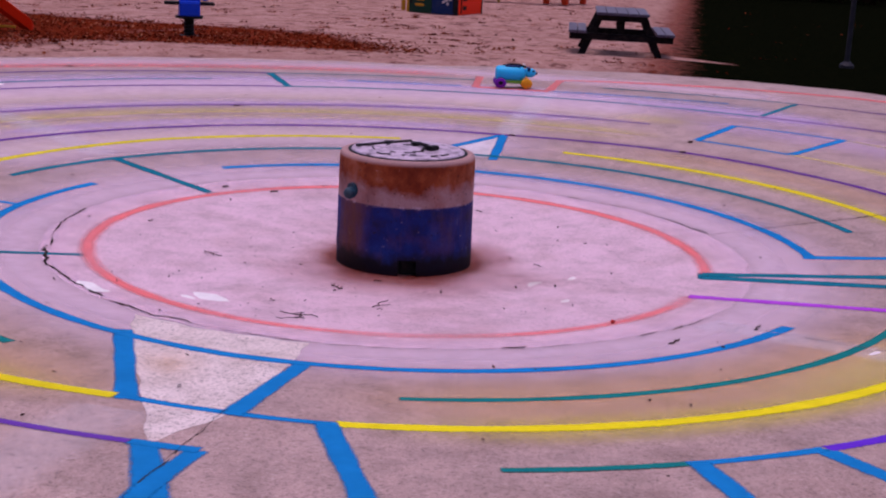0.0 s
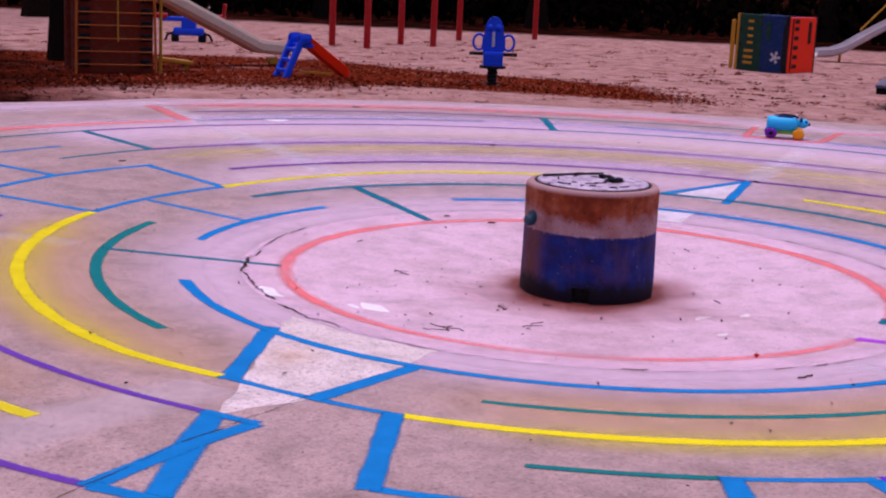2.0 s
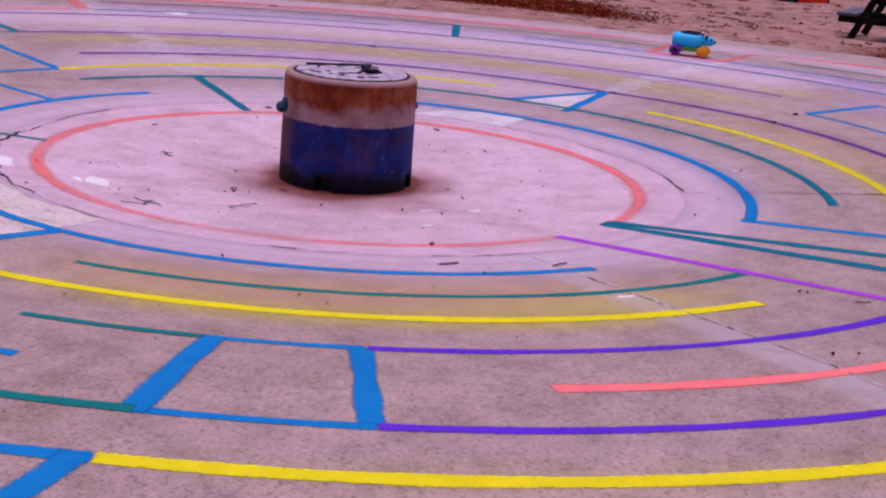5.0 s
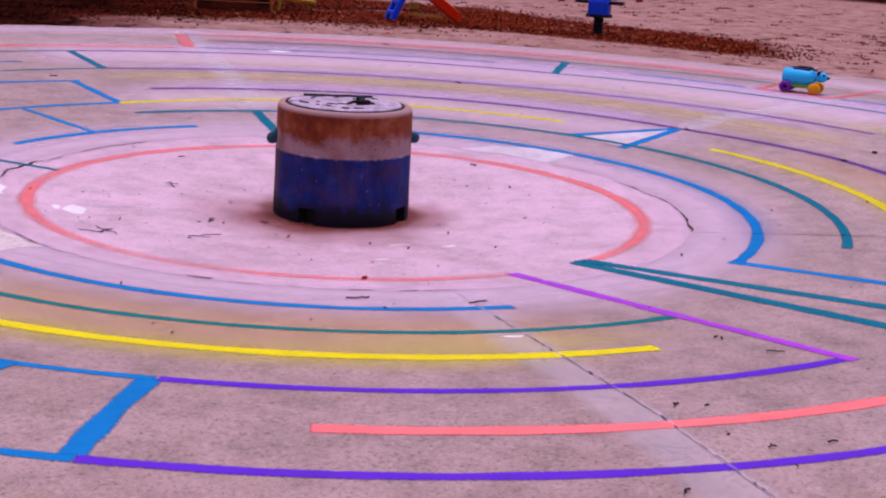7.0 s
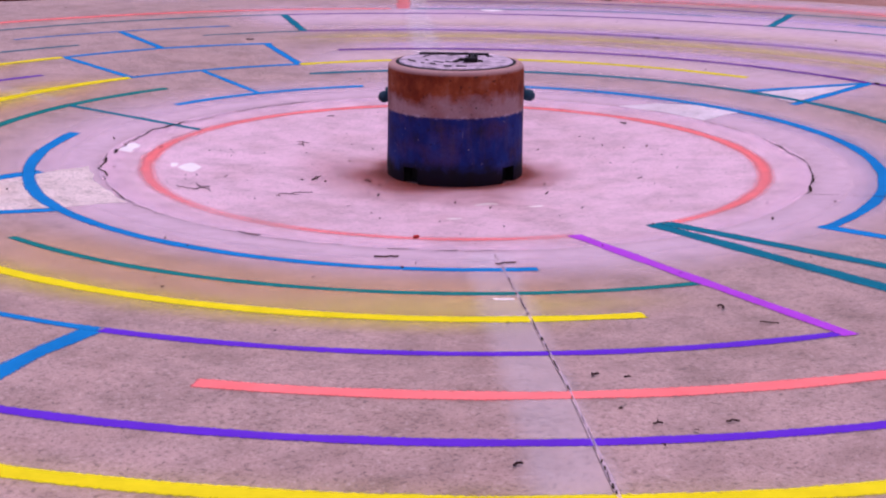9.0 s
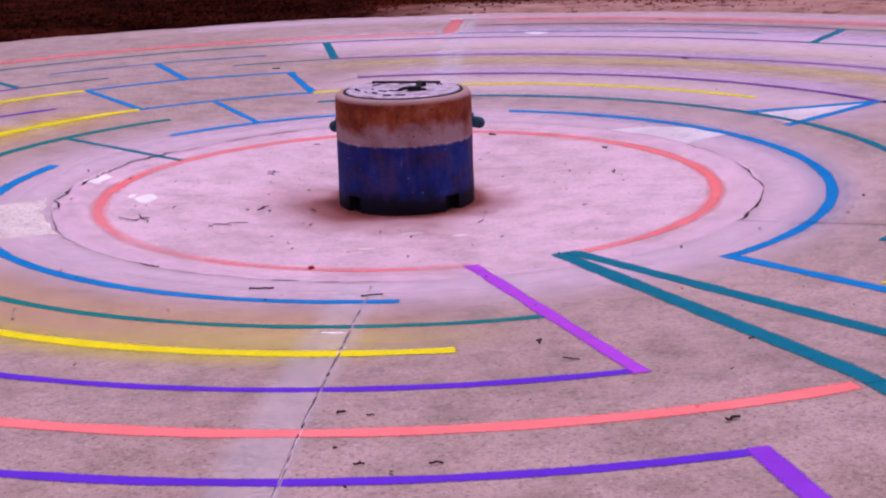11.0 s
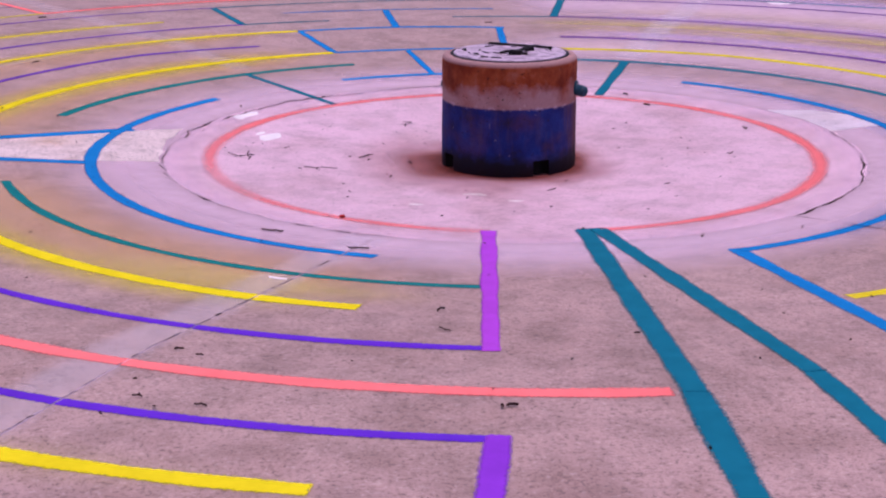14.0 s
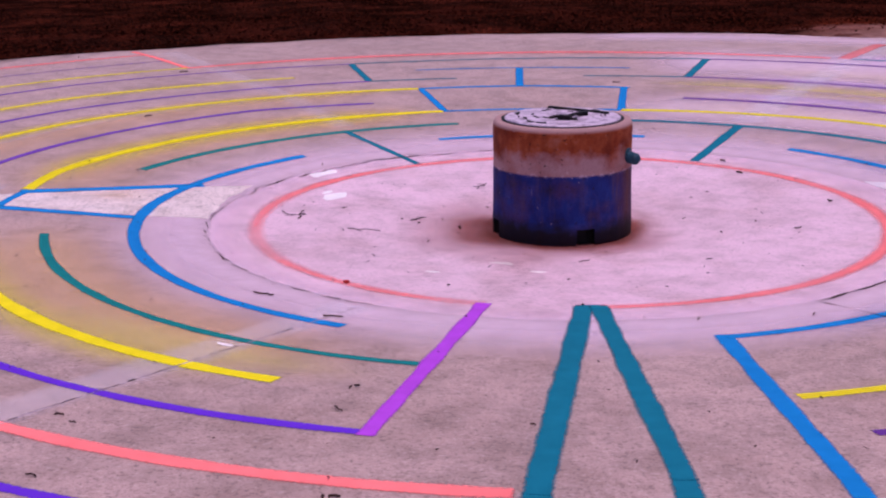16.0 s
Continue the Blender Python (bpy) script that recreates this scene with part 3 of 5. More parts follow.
def strip(pts, width, up, jitter=0.0):
    """A thin sprayed strip over the dish along plan points (radius, direction), with UV running along and across it."""
    bm = bmesh.new()
    uv = bm.loops.layers.uv.new("uv")
    flat = [Vector((r * math.cos(radians(a)), r * math.sin(radians(a)))) for r, a in pts]
    rows, run = [], 0.0
    total = sum((b - a).length for a, b in zip(flat, flat[1:]))
    loop = (flat[0] - flat[-1]).length < 0.02
    for i, p in enumerate(flat):
        d = (flat[min(i + 1, len(flat) - 1)] - flat[max(i - 1, 0)]).normalized()
        s = Vector((-d.y, d.x))
        if i:
            run += (p - flat[i - 1]).length
        w = width * (1 + jitter * noise.noise((p.x * 5, p.y * 5, 1.7)))
        off = jitter * 0.12 * width * noise.noise((p.x * 9, p.y * 9, 4.1))
        row = []
        for v in (0.0, 0.25, 0.5, 0.75, 1.0):
            q = p + s * ((v - 0.5) * w + off)
            row.append((bm.verts.new((q.x, q.y, floor_z(q.length) + up)), (9.0 if loop else min(run, total - run), v)))
        rows.append(row)
    for a, b in zip(rows, rows[1:]):
        for k in range(4):
            f = bm.faces.new((a[k][0], b[k][0], b[k + 1][0], a[k + 1][0]))
            for lp, c in zip(f.loops, (a[k][1], b[k][1], b[k + 1][1], a[k + 1][1])):
                lp[uv].uv = c
    bmesh.ops.recalc_face_normals(bm, faces=bm.faces)
    if bm.faces[:][0].normal.z < 0:
        bmesh.ops.reverse_faces(bm, faces=bm.faces)
    return bm


level = [0]


def line(pts, width, colour, strength=1.0):
    level[0] = (level[0] + 1) % 9
    ob = part("painted_line", strip(pts, width, 0.0017 + 0.00012 * level[0], 0.22), LINE[colour], pool, colour + " sprayed line")
    ob.color = (1, 1, 1, strength)
    return ob


def haze(pts, width, colour, strength):
    level[0] = (level[0] + 1) % 9
    ob = part("overspray", strip(pts, width, 0.0006 + 0.00004 * level[0]), MIST[colour], pool, "faint " + colour + " spray or brightening wash")
    ob.color = (1, 1, 1, strength)


def arc(k, a0, a1, colour, width=0.055, strength=1.0, mist=0.0, mist_w=0.34):
    n = max(3, int(abs(a1 - a0) / 1.2))
    pts = [(ring_r(k, a0 + (a1 - a0) * i / n), a0 + (a1 - a0) * i / n) for i in range(n + 1)]
    if mist:
        haze(pts, 0.52 if colour == "yellow" and mist > 0.4 else mist_w, colour, mist)
    return line(pts, width, colour, strength)


def ray(r0, a0, r1, a1, colour, width=0.08, strength=1.0):
    p, q = [Vector((r * math.cos(radians(a)), r * math.sin(radians(a)))) for r, a in ((r0, a0), (r1, a1))]
    n = max(3, int((q - p).length / 0.06))
    pts = [p.lerp(q, i / n) for i in range(n + 1)]
    return line([(v.length, math.degrees(math.atan2(v.y, v.x))) for v in pts], width, colour, strength)


ARCS = [
    (0, -86, 257, "rose", 0.112, 0.80, 0.0),
    (1, -75.5, 49, "blue", 0.072, 0.95, 0.22), (1, 75, 112.2, "blue", 0.065, 1, 0.15), (1, 138.5, 246.5, "blue", 0.08, 1, 0),
    (2, -64, 81.7, "teal", 0.062, 1, 0.1), (2, 106, 162, "green_teal", 0.072, 1, 0), (2, 196, 258, "green_teal", 0.062, 1, 0),
    (3, -77, -7.6, "yellow", 0.075, 0.78, 0.25), (3, 16, 81.2, "yellow", 0.075, 0.74, 0.35), (3, 81.2, 106.6, "blue", 0.055, 1, 0),
    (3, 106.6, 177.2, "yellow", 0.085, 0.88, 0.42), (3, 177, 192, "blue", 0.06, 1, 0), (3, 192, 250.4, "yellow", 0.092, 1, 0.45),
    (4, -76, 2.2, "plum", 0.062, 0.92, 0.1), (4, 2.6, 74, "plum", 0.062, 0.95, 0.0), (4, 114.5, 182.2, "violet", 0.058, 0.88, 0),
    (4, 182, 186, "blue", 0.07, 1, 0), (4, 201, 211, "green_teal", 0.055, 1, 0), (4, 210.8, 219.5, "blue", 0.06, 1, 0), (4, 219.5, 259.6, "purple", 0.066, 1, 0),
    (5, -70, -31, "straw", 0.06, 0.4, 0.35), (5, -31, -19.6, "blue", 0.06, 0.95, 0.2),
    (5, 81.2, 107, "blue", 0.055, 1, 0), (5, 107, 177, "yellow", 0.075, 0.80, 0.36), (5, 195, 204.3, "blue", 0.066, 1, 0), (5, 227.4, 267, "pink", 0.082, 1, 0),
    (6, -11.8, 76, "plum", 0.062, 0.92, 0.0), (6, 76, 87.2, "teal", 0.052, 0.95, 0), (6, 101.4, 111.3, "teal", 0.05, 0.95, 0),
    (6, 111.3, 185, "violet", 0.055, 0.85, 0.1), (6, 185, 189, "blue", 0.075, 1, 0), (6, 189, 210.8, "green_teal", 0.07, 1, 0),
    (6, 210.6, 219.6, "blue", 0.06, 1, 0), (6, 219.5, 260, "purple", 0.062, 1, 0),
    (7, -60, -30, "straw", 0.06, 0.35, 0.3), (7, -29.8, -18.9, "blue", 0.06, 0.85, 0.15),
    (7, 82.3, 105, "blue", 0.05, 0.9, 0), (7, 118, 176, "yellow", 0.065, 0.75, 0.3), (7, 193, 210.7, "blue", 0.08, 1, 0), (7, 210.7, 254.3, "yellow", 0.09, 1, 0.1),
    (8, -60, -18.7, "plum", 0.06, 0.8, 0.15), (8, -18.7, 28, "teal", 0.065, 0.95, 0), (8, 28, 75.5, "plum", 0.062, 0.92, 0.0),
    (8, 75.5, 110.4, "teal", 0.052, 0.95, 0), (8, 110.4, 172, "violet", 0.052, 0.78, 0),
    (9, -14, 1.8, "blue", 0.065, 0.75, 0), (9, 2, 9, "pink", 0.14, 0.55, 0.5), (9, 10.2, 21.2, "blue", 0.065, 0.7, 0), (9, 34, 62.6, "teal", 0.065, 0.75, 0),
    (9, 64.5, 125, "pink", 0.08, 0.85, 0.35), (9, 125, 172, "yellow", 0.06, 0.75, 0.1),
    (10, -60, -18.3, "plum", 0.055, 0.7, 0.25), (10, -18.3, -2, "teal", 0.065, 0.8, 0), (10, 9, 28, "teal", 0.062, 0.8, 0), (10, 28, 61, "plum", 0.065, 0.9, 0.0), (10, 125, 172, "violet", 0.05, 0.55, 0),
    (11, -60, 2, "pink", 0.11, 0.6, 0.4), (11, 9, 63, "pink", 0.14, 0.08, 0.3), (11, 125, 172, "pink", 0.08, 0.75, 0.2),
]
for k, a0, a1, colour, w, strength, mist in ARCS:
    arc(k, a0, a1, colour, w, strength, mist)
RAYS = [
    (1.72, -88.4, 4.12, -92.15, "teal", 0.104), (4.1, -92.13, 5.6, -93.0, "teal", 0.104), (1.72, -86.2, 4.0, -86.2, "teal", 0.094), (3.98, -86.2, 5.6, -86.9, "teal", 0.094),
    (1.73, -103.3, 3.70, -100.8, "magenta", 0.078), (4.42, -100.2, 5.6, -100.7, "grape", 0.092), (2.33, -75.4, 4.6, -80.3, "blue", 0.082),
    (1.75, 123.0, 2.76, 124.4, "teal", 0.058), (1.79, 60.6, 2.8, 62.3, "teal", 0.085),
    (2.30, 164.6, 3.19, 178.2, "blue", 0.10), (2.40, -173.3, 3.22, -174.6, "blue", 0.095), (3.20, -168.6, 4.13, -165.0, "blue", 0.10),
    (3.62, -177.2, 4.52, -171.8, "blue", 0.12), (3.64, -174.2, 4.5, -175.0, "blue", 0.09),
    (3.67, -148.4, 4.46, -149.3, "blue", 0.10), (3.67, -140.8, 4.43, -140.7, "blue", 0.095), (4.78, -149.8, 5.5, -151.3, "blue", 0.11),
    (3.1, 95.7, 2.32, 94.8, "blue", 0.06), (3.93, 94.7, 4.87, 94.0, "blue", 0.075), (3.95, 106.8, 3.12, 106.4, "blue", 0.07), (3.9, 82.0, 3.1, 81.2, "blue", 0.07),
    (4.42, 111.3, 5.46, 110.4, "teal", 0.075), (4.43, 75.6, 5.49, 75.4, "teal", 0.085), (5.48, 27.3, 6.36, 28.1, "teal", 0.09), (5.79, -18.7, 6.86, -18.5, "teal", 0.06),
    (4.15, -19.6, 5.1, -18.95, "blue", 0.09), (4.16, -31.0, 5.18, -29.8, "blue", 0.085),
    (3.56, 2.3, 2.82, 11.8, "blue", 0.085), (3.56, 2.3, 2.70, 1.0, "blue", 0.085),
    (5.8, 63.4, 6.9, 62.8, "pink", 0.16), (5.84, 125, 7.3, 125.2, "pink", 0.07), (5.95, 9.0, 6.8, 9.1, "pink", 0.10), (6.04, 2.1, 6.95, 2.1, "pink", 0.10),
]
for r0, a0, r1, a1, colour, w in RAYS:
    ray(r0, a0, r1, a1, colour, w, 0.5 if colour == "pink" and w > 0.08 else 1.0)
ray(1.735, -89.8, 1.735, -84.9, "teal", 0.07)

# ---- repairs, cracks and blots on the concrete ----


def blot(pts, up, mat, label, name="concrete_patch", ragged=0.02):
    """A flat irregular patch over plan corners (radius, direction), edges made uneven."""
    flat = [Vector((r * math.cos(radians(a)), r * math.sin(radians(a)))) for r, a in pts]
    out = []
    for p, q in zip(flat, flat[1:] + flat[:1]):
        n = max(2, int((q - p).length / 0.05))
        for i in range(n):
            v = p.lerp(q, i / n)
            v = v + Vector((noise.noise((v.x * 7, v.y * 7, 1)), noise.noise((v.x * 7, v.y * 7, 8)))) * ragged
            out.append(v)
    c = sum(out, Vector((0, 0))) / len(out)
    bm = bmesh.new()
    rows = [[bm.verts.new((q.x, q.y, floor_z(q.length) + up)) for q in (c.lerp(v, s) for v in out)] for s in (0.02, 0.25, 0.5, 0.75, 1.0)]
    for a, b in zip(rows, rows[1:]):
        for i in range(len(a)):
            bm.faces.new((a[i], b[i], b[(i + 1) % len(a)], a[(i + 1) % len(a)]))
    bm.faces.new(rows[0])
    bmesh.ops.recalc_face_normals(bm, faces=bm.faces)
    if bm.faces[:][-1].normal.z < 0:
        bmesh.ops.reverse_faces(bm, faces=bm.faces)
    return part(name, bm, mat, pool, label)


# pale mortar along the radial joints, spread unevenly
for az, r0, r1, w0, w1, soft in [(241.8, 2.05, 7.3, 0.20, 0.16, 0.62), (62.2, 2.9, 7.2, 0.15, 0.26, 0.7), (2.0, 3.6, 6.0, 0.16, 0.26, 0.75), (123.0, 2.9, 7.0, 0.12, 0.18, 0.4), (178.5, 3.3, 6.5, 0.30, 0.22, 0.45)]:
    n = 130
    ob = part("repair_strip", strip([(r0 + (r1 - r0) * i / n, az) for i in range(n + 1)], (w0 + w1) / 2 * 1.5, 0.0011, 0.12), MORTAR, pool, "pale mortar over a slab joint")
    ob.color = (1, 1, 1, soft * 0.34)
# pale worn ring between the centre disc and the first ring
for r, w, s, up in [(2.25, 1.0, 0.50, 0.0003), (2.10, 0.66, 0.50, 0.00045)]:
    ob = part("worn_ring", strip([(r, a * 2) for a in range(181)], w, up, 0.04), MIST["white"], pool, "pale worn band of concrete")
    ob.color = (1, 1, 1, s)
blot([(2.05, 160), (2.04, 170), (2.02, 178), (2.02, 185), (2.42, 185.6), (2.8, 185.4), (3.25, 185.2), (3.62, 183), (3.3, 180.5), (2.8, 174.5), (2.4, 167.5)], 0.0011, M_AGG, "pale exposed aggregate patch")
tan = part("mortar_wash", strip([(2.34 + 0.62 * i / 20, 172.5 + 6.5 * i / 20) for i in range(21)], 0.46, 0.0014, 0.2), MIST["ochre"], pool, "soft tan mortar wash over the patch")
tan.color = (1, 1, 1, 0.9)
blot([(2.0, 24), (2.02, 14), (2.0, 4), (2.32, 3.5), (2.3, 12), (2.2, 19)], 0.0011, M_PALE, "pale mortar patch")
blot([(2.76, 2), (2.84, 10), (3.3, 4.5), (3.5, 2.6)], 0.0011, M_PALE, "pale mortar patch between painted lines")
for r, az, s in [(1.90, 144.6, 0.13), (1.52, 158.0, 0.12), (1.60, 155.6, 0.05), (0.93, -112, 0.08), (1.28, -123, 0.045), (1.05, -98, 0.05), (5.75, 55, 0.12), (2.9, -118, 0.04)]:
    c = [(r + s * 0.42 * math.cos(t), az + math.degrees(s * math.sin(t) / r)) for t in (i * math.pi / 4 for i in range(8))]
    blot(c, 0.0012, M_WHITE, "whitish blot on the concrete", "blot", 0.05)


def crack(pts, width=0.012, up=0.0032, wild=1.0):
    bm = bmesh.new()
    flat = [Vector((r * math.cos(radians(a)), r * math.sin(radians(a)))) for r, a in pts]
    rows = []
    for i, p in enumerate(flat):
        d = (flat[min(i + 1, len(flat) - 1)] - flat[max(i - 1, 0)]).normalized()
        s = Vector((-d.y, d.x))
        p = p + s * wild * 0.02 * noise.noise((p.x * 6, p.y * 6, 3)) + s * wild * 0.012 * noise.noise((p.x * 25, p.y * 25, 3))
        w = width * max(0.15, 0.75 + 1.3 * noise.noise((p.x * 9, p.y * 9, 7)))
        rows.append([bm.verts.new(((p + s * w * k).x, (p + s * w * k).y, floor_z(p.length) + up)) for k in (-0.5, 0.5)])
    for a, b in zip(rows, rows[1:]):
        bm.faces.new((a[0], b[0], b[1], a[1]))
    bmesh.ops.recalc_face_normals(bm, faces=bm.faces)
    part("crack", bm, M_CRACK, pool, "dark dirt-filled crack")


def span(r0, a0, r1, a1, n=60):
    return [(r0 + (r1 - r0) * i / n, a0 + (a1 - a0) * i / n) for i in range(n + 1)]


crack(span(1.96, 118, 1.985, 131, 50), 0.024, wild=2.0)
crack(span(1.965, 131.2, 1.96, 150, 60), 0.016, wild=1.6)
crack(span(1.985, 150.4, 1.98, 168, 50), 0.013, wild=1.8)
crack(span(1.98, 168.6, 2.0, 186, 40), 0.008)
crack(span(2.01, -57.7, 1.97, -20, 110), 0.012)
crack(span(1.97, -19.5, 1.98, 3, 60), 0.007)
crack(span(2.02, -57.7, 4.5, -57.2, 80), 0.010, wild=0.5)
a0 = 187.0
while a0 < 246:
    a1 = a0 + random.uniform(1.0, 5.0)
    crack(span(2.02, a0, 2.0, a1, 20), random.uniform(0.003, 0.008))
    a0 = a1 + random.uniform(0.4, 2.5)
r0 = 2.1
while r0 < 7.2:
    r1 = r0 + random.choice((random.uniform(0.02, 0.06), random.uniform(0.05, 0.22)))
    crack(span(r0, 243.0, r1, 242.95, 10), random.uniform(0.003, 0.008), 0.0034, 0.35)
    r0 = r1 + random.uniform(0.005, 0.07)
pale = part("joint_filler", strip(span(2.05, 243.02, 7.3, 242.98, 160), 0.013, 0.0026, 0.7), LINE["white"], pool, "thin pale joint filler")
pale.color = (1, 1, 1, 0.32)
r0 = 3.15
while r0 < 7.0:
    r1 = r0 + random.uniform(0.05, 0.25)
    crack(span(r0, 184.95, r1, 184.9, 12), random.uniform(0.003, 0.008), 0.0034, 0.6)
    r0 = r1 + random.uniform(0.01, 0.08)
crack(span(1.99, 90, 1.94, 118, 50), 0.012)

# rust washed off the riser onto the centre disc
for k, (r, w, s, a0, a1) in enumerate([(0.40, 0.24, 0.62, 0, 360), (0.46, 0.46, 0.22, 0, 360), (0.52, 0.42, 0.52, 130, 250), (0.54, 0.44, 0.28, -105, -5), (0.70, 0.70, 0.22, 115, 280)]):
    n = int((a1 - a0) / 4)
    ob = part("rust_stain", strip([(r, a0 + (a1 - a0) * i / n) for i in range(n + 1)], w, 0.0005 + 0.0001 * k, 0.3), RUST, pool, "reddish rust stain round the riser")
    ob.location = (-0.026, -0.034, 0.0025)
    ob.color = (1, 1, 1, s)
# broad dust of spray between the rings; white strips paint extra light on far slabs
for colour, r, w, a0, a1, s in [("ochre", 2.85, 0.95, 188, 256, 0.50), ("ochre", 3.1, 1.0, 104, 182, 0.42), ("ochre", 3.95, 0.8, 108, 178, 0.36), ("straw", 3.02, 0.5, 220, 258, 0.45), ("lilac", 3.72, 0.6, 0, 76, 0.45), ("lilac", 4.5, 0.6, -10, 74, 0.45),
                                ("lilac", 5.8, 1.1, -30, 68, 0.55), ("straw", 4.05, 0.66, -19, 82, 0.46), ("straw", 4.93, 0.66, -19, 74, 0.44), ("straw", 3.3, 0.4, 10, 82, 0.35), ("ochre", 3.5, 0.5, -70, -10, 0.30), ("blue", 6.1, 0.9, -24, 2, 0.16), ("blue", 6.05, 0.8, 9, 62, 0.15), ("lilac", 5.0, 1.2, -60, -10, 0.3), ("pink", 6.9, 0.7, 9, 64, 0.28), ("white", 3.2, 1.6, -10, 88, 0.55), ("white", 5.3, 2.6, -14, 84, 0.62), ("white", 7.1, 1.3, -20, 90, 0.5)]:
    n = int((a1 - a0) / 2)
    haze([(r, a0 + (a1 - a0) * i / n) for i in range(n + 1)], w, colour, s)

# ---- the concrete riser in the middle ----
riser = thing("concrete_riser", pose(-0.026, -0.034, 0.012), "rusty concrete riser with worn blue lower band and iron lid", "riser")
HR, HH = 0.385, 0.645
bm = bmesh.new()
n, prof = 96, [(0.37, 0.0), (0.388, 0.012), (0.388, 0.1), (0.386, 0.2), (0.384, 0.4), (0.384, 0.60), (0.381, 0.63), (0.372, 0.643), (0.352, HH), (0.335, HH)]
cols = []
for k in range(n):
    a = 2 * math.pi * k / n
    deg = math.degrees(a)
    notch = any(abs((deg - c + 180) % 360 - 180) < 9.4 for c in (200, 290, 20, 110))
    cols.append((a, notch))
grid = [[bm.verts.new(((r + 0.0025 * noise.noise((4 * math.cos(a), 4 * math.sin(a), z * 9))) * math.cos(a), (r + 0.0025 * noise.noise((4 * math.cos(a), 4 * math.sin(a), z * 9))) * math.sin(a), z)) for a, _ in cols] for r, z in prof]
for i in range(len(prof) - 1):
    for k in range(n):
        k2 = (k + 1) % n
        if i < 2 and cols[k][1] and cols[k2][1]:
            continue
        bm.faces.new((grid[i][k], grid[i][k2], grid[i + 1][k2], grid[i + 1][k]))
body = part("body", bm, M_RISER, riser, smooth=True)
part("drain_recess", lathe([(0.33, 0.0), (0.33, 0.14)], 48), M_BLACK, riser, "dark hollow behind the drain openings")
for c in (200, 290, 20, 110):
    bm = bmesh.new()
    for s, e in ((-9.4, 0), (9.4, 0)):
        a = radians(c + s)
        put_box(bm, (0.06, 0.006, 0.1), (0.355 * math.cos(a), 0.355 * math.sin(a), 0.05), (0, 0, c + s), 0)
    put_box(bm, (0.06, 0.125, 0.006), (0.353 * math.cos(radians(c)), 0.353 * math.sin(radians(c)), 0.101), (0, 0, c), 0)
    part("drain_opening", bm, M_BLACK, riser, "dark square drain opening")
lid = part("lid", lathe([(0.320, HH - 0.02), (0.320, HH + 0.006), (0.312, HH + 0.012), (0.18, HH + 0.014), (0.02, HH + 0.015)], 64), M_LID, riser, "worn whitish iron lid", smooth=False)
part("lid_frame", lathe([(0.322, HH - 0.01), (0.322, HH + 0.003), (0.338, HH + 0.004), (0.34, HH - 0.01)], 64, False), M_BLACK, riser, "dark rim round the lid")
part("hinge_bar", box((0.40, 0.020, 0.014), (0.09, 0.167, HH + 0.018), (0, 0, -35), 0.003), M_BLACK, lid, "thin black iron hinge bar")
part("latch", box((0.075, 0.04, 0.028), (0.01, -0.14, HH + 0.027), (0, 0, -20), 0.008), M_BLACK, lid, "black iron latch")
bm = bmesh.new()
put_tube(bm, [(0.11, -0.01, HH + 0.02), (0.075, -0.05, HH + 0.032), (0.045, -0.10, HH + 0.032), (0.01, -0.14, HH + 0.024)], 0.010)
put_tube(bm, [(-0.075, -0.10, HH + 0.016), (-0.03, -0.10, HH + 0.028), (0.01, -0.14, HH + 0.024), (0.075, -0.155, HH + 0.016)], 0.009)
part("lock", box((0.055, 0.035, 0.026), (0.11, -0.005, HH + 0.024), (0, 0, 25), 0.007), M_BLACK, lid, "black iron lock")
part("lid_handle", bm, M_BLACK, lid, "bent black iron handle")
for k in range(22):
    a, rr = random.uniform(0, 6.28), random.uniform(0.1, 0.29)
    part("raised_stud", box((random.uniform(0.012, 0.07), random.uniform(0.006, 0.014), 0.005), (rr * math.cos(a), rr * math.sin(a), HH + 0.016), (0, 0, math.degrees(a) + 90), 0.002), M_BLACK, lid)
for az, z, out in ((145.4, 0.445, -0.018), (-24.0, 0.455, 0.0)):
    a = radians(az)
    d = Vector((math.cos(a), math.sin(a), 0))
    bm = bmesh.new()
    tip = d * (0.425 + out) + Vector((0, 0, z - 0.006))
    put_rod(bm, d * 0.34 + Vector((0, 0, z + 0.012)), tip, 0.031, 0.033, 18)
    bmesh.ops.create_uvsphere(bm, u_segments=18, v_segments=10, radius=0.033, matrix=Matrix.Translation(tip))
    pipe = part("spout", bm, M_PIPE, riser, "dark teal pipe spout", smooth=True)
    bm = bmesh.new()
    put_tube(bm, [d * 0.38 + Vector((0, 0, z + 0.012)), d * 0.396 + Vector((0, 0, z + 0.012))], 0.040, 14)
    part("collar", bm, M_PIPE, pipe)

# ---- toy on wheels beside the labyrinth ----
u = Vector((0.20, -0.60, 0)).normalized()
toy = thing("ride_on_toy", pose(6.08, 0.59, floor_z(6.1) + 0.004, 0, 0, math.degrees(math.atan2(u.y, u.x))), "light blue plastic ride-on toy with amber and purple wheels", "toy")
bm = lathe([(0.03, -0.17), (0.075, -0.165), (0.092, -0.14), (0.096, -0.05), (0.094, 0.06), (0.085, 0.12), (0.05, 0.15), (0.01, 0.155)], 24)
bmesh.ops.transform(bm, matrix=pose(-0.03, 0, 0.175, 0, 90, 0), verts=bm.verts)
toy.scale = (0.93, 0.93, 0.80)
part("body", bm, M_TOYB, toy, smooth=True)
bm = bmesh.new()
bmesh.ops.create_uvsphere(bm, u_segments=18, v_segments=12, radius=0.062, matrix=pose(0.165, 0, 0.19) @ Matrix.Diagonal((1.15, 1, 0.95, 1)))
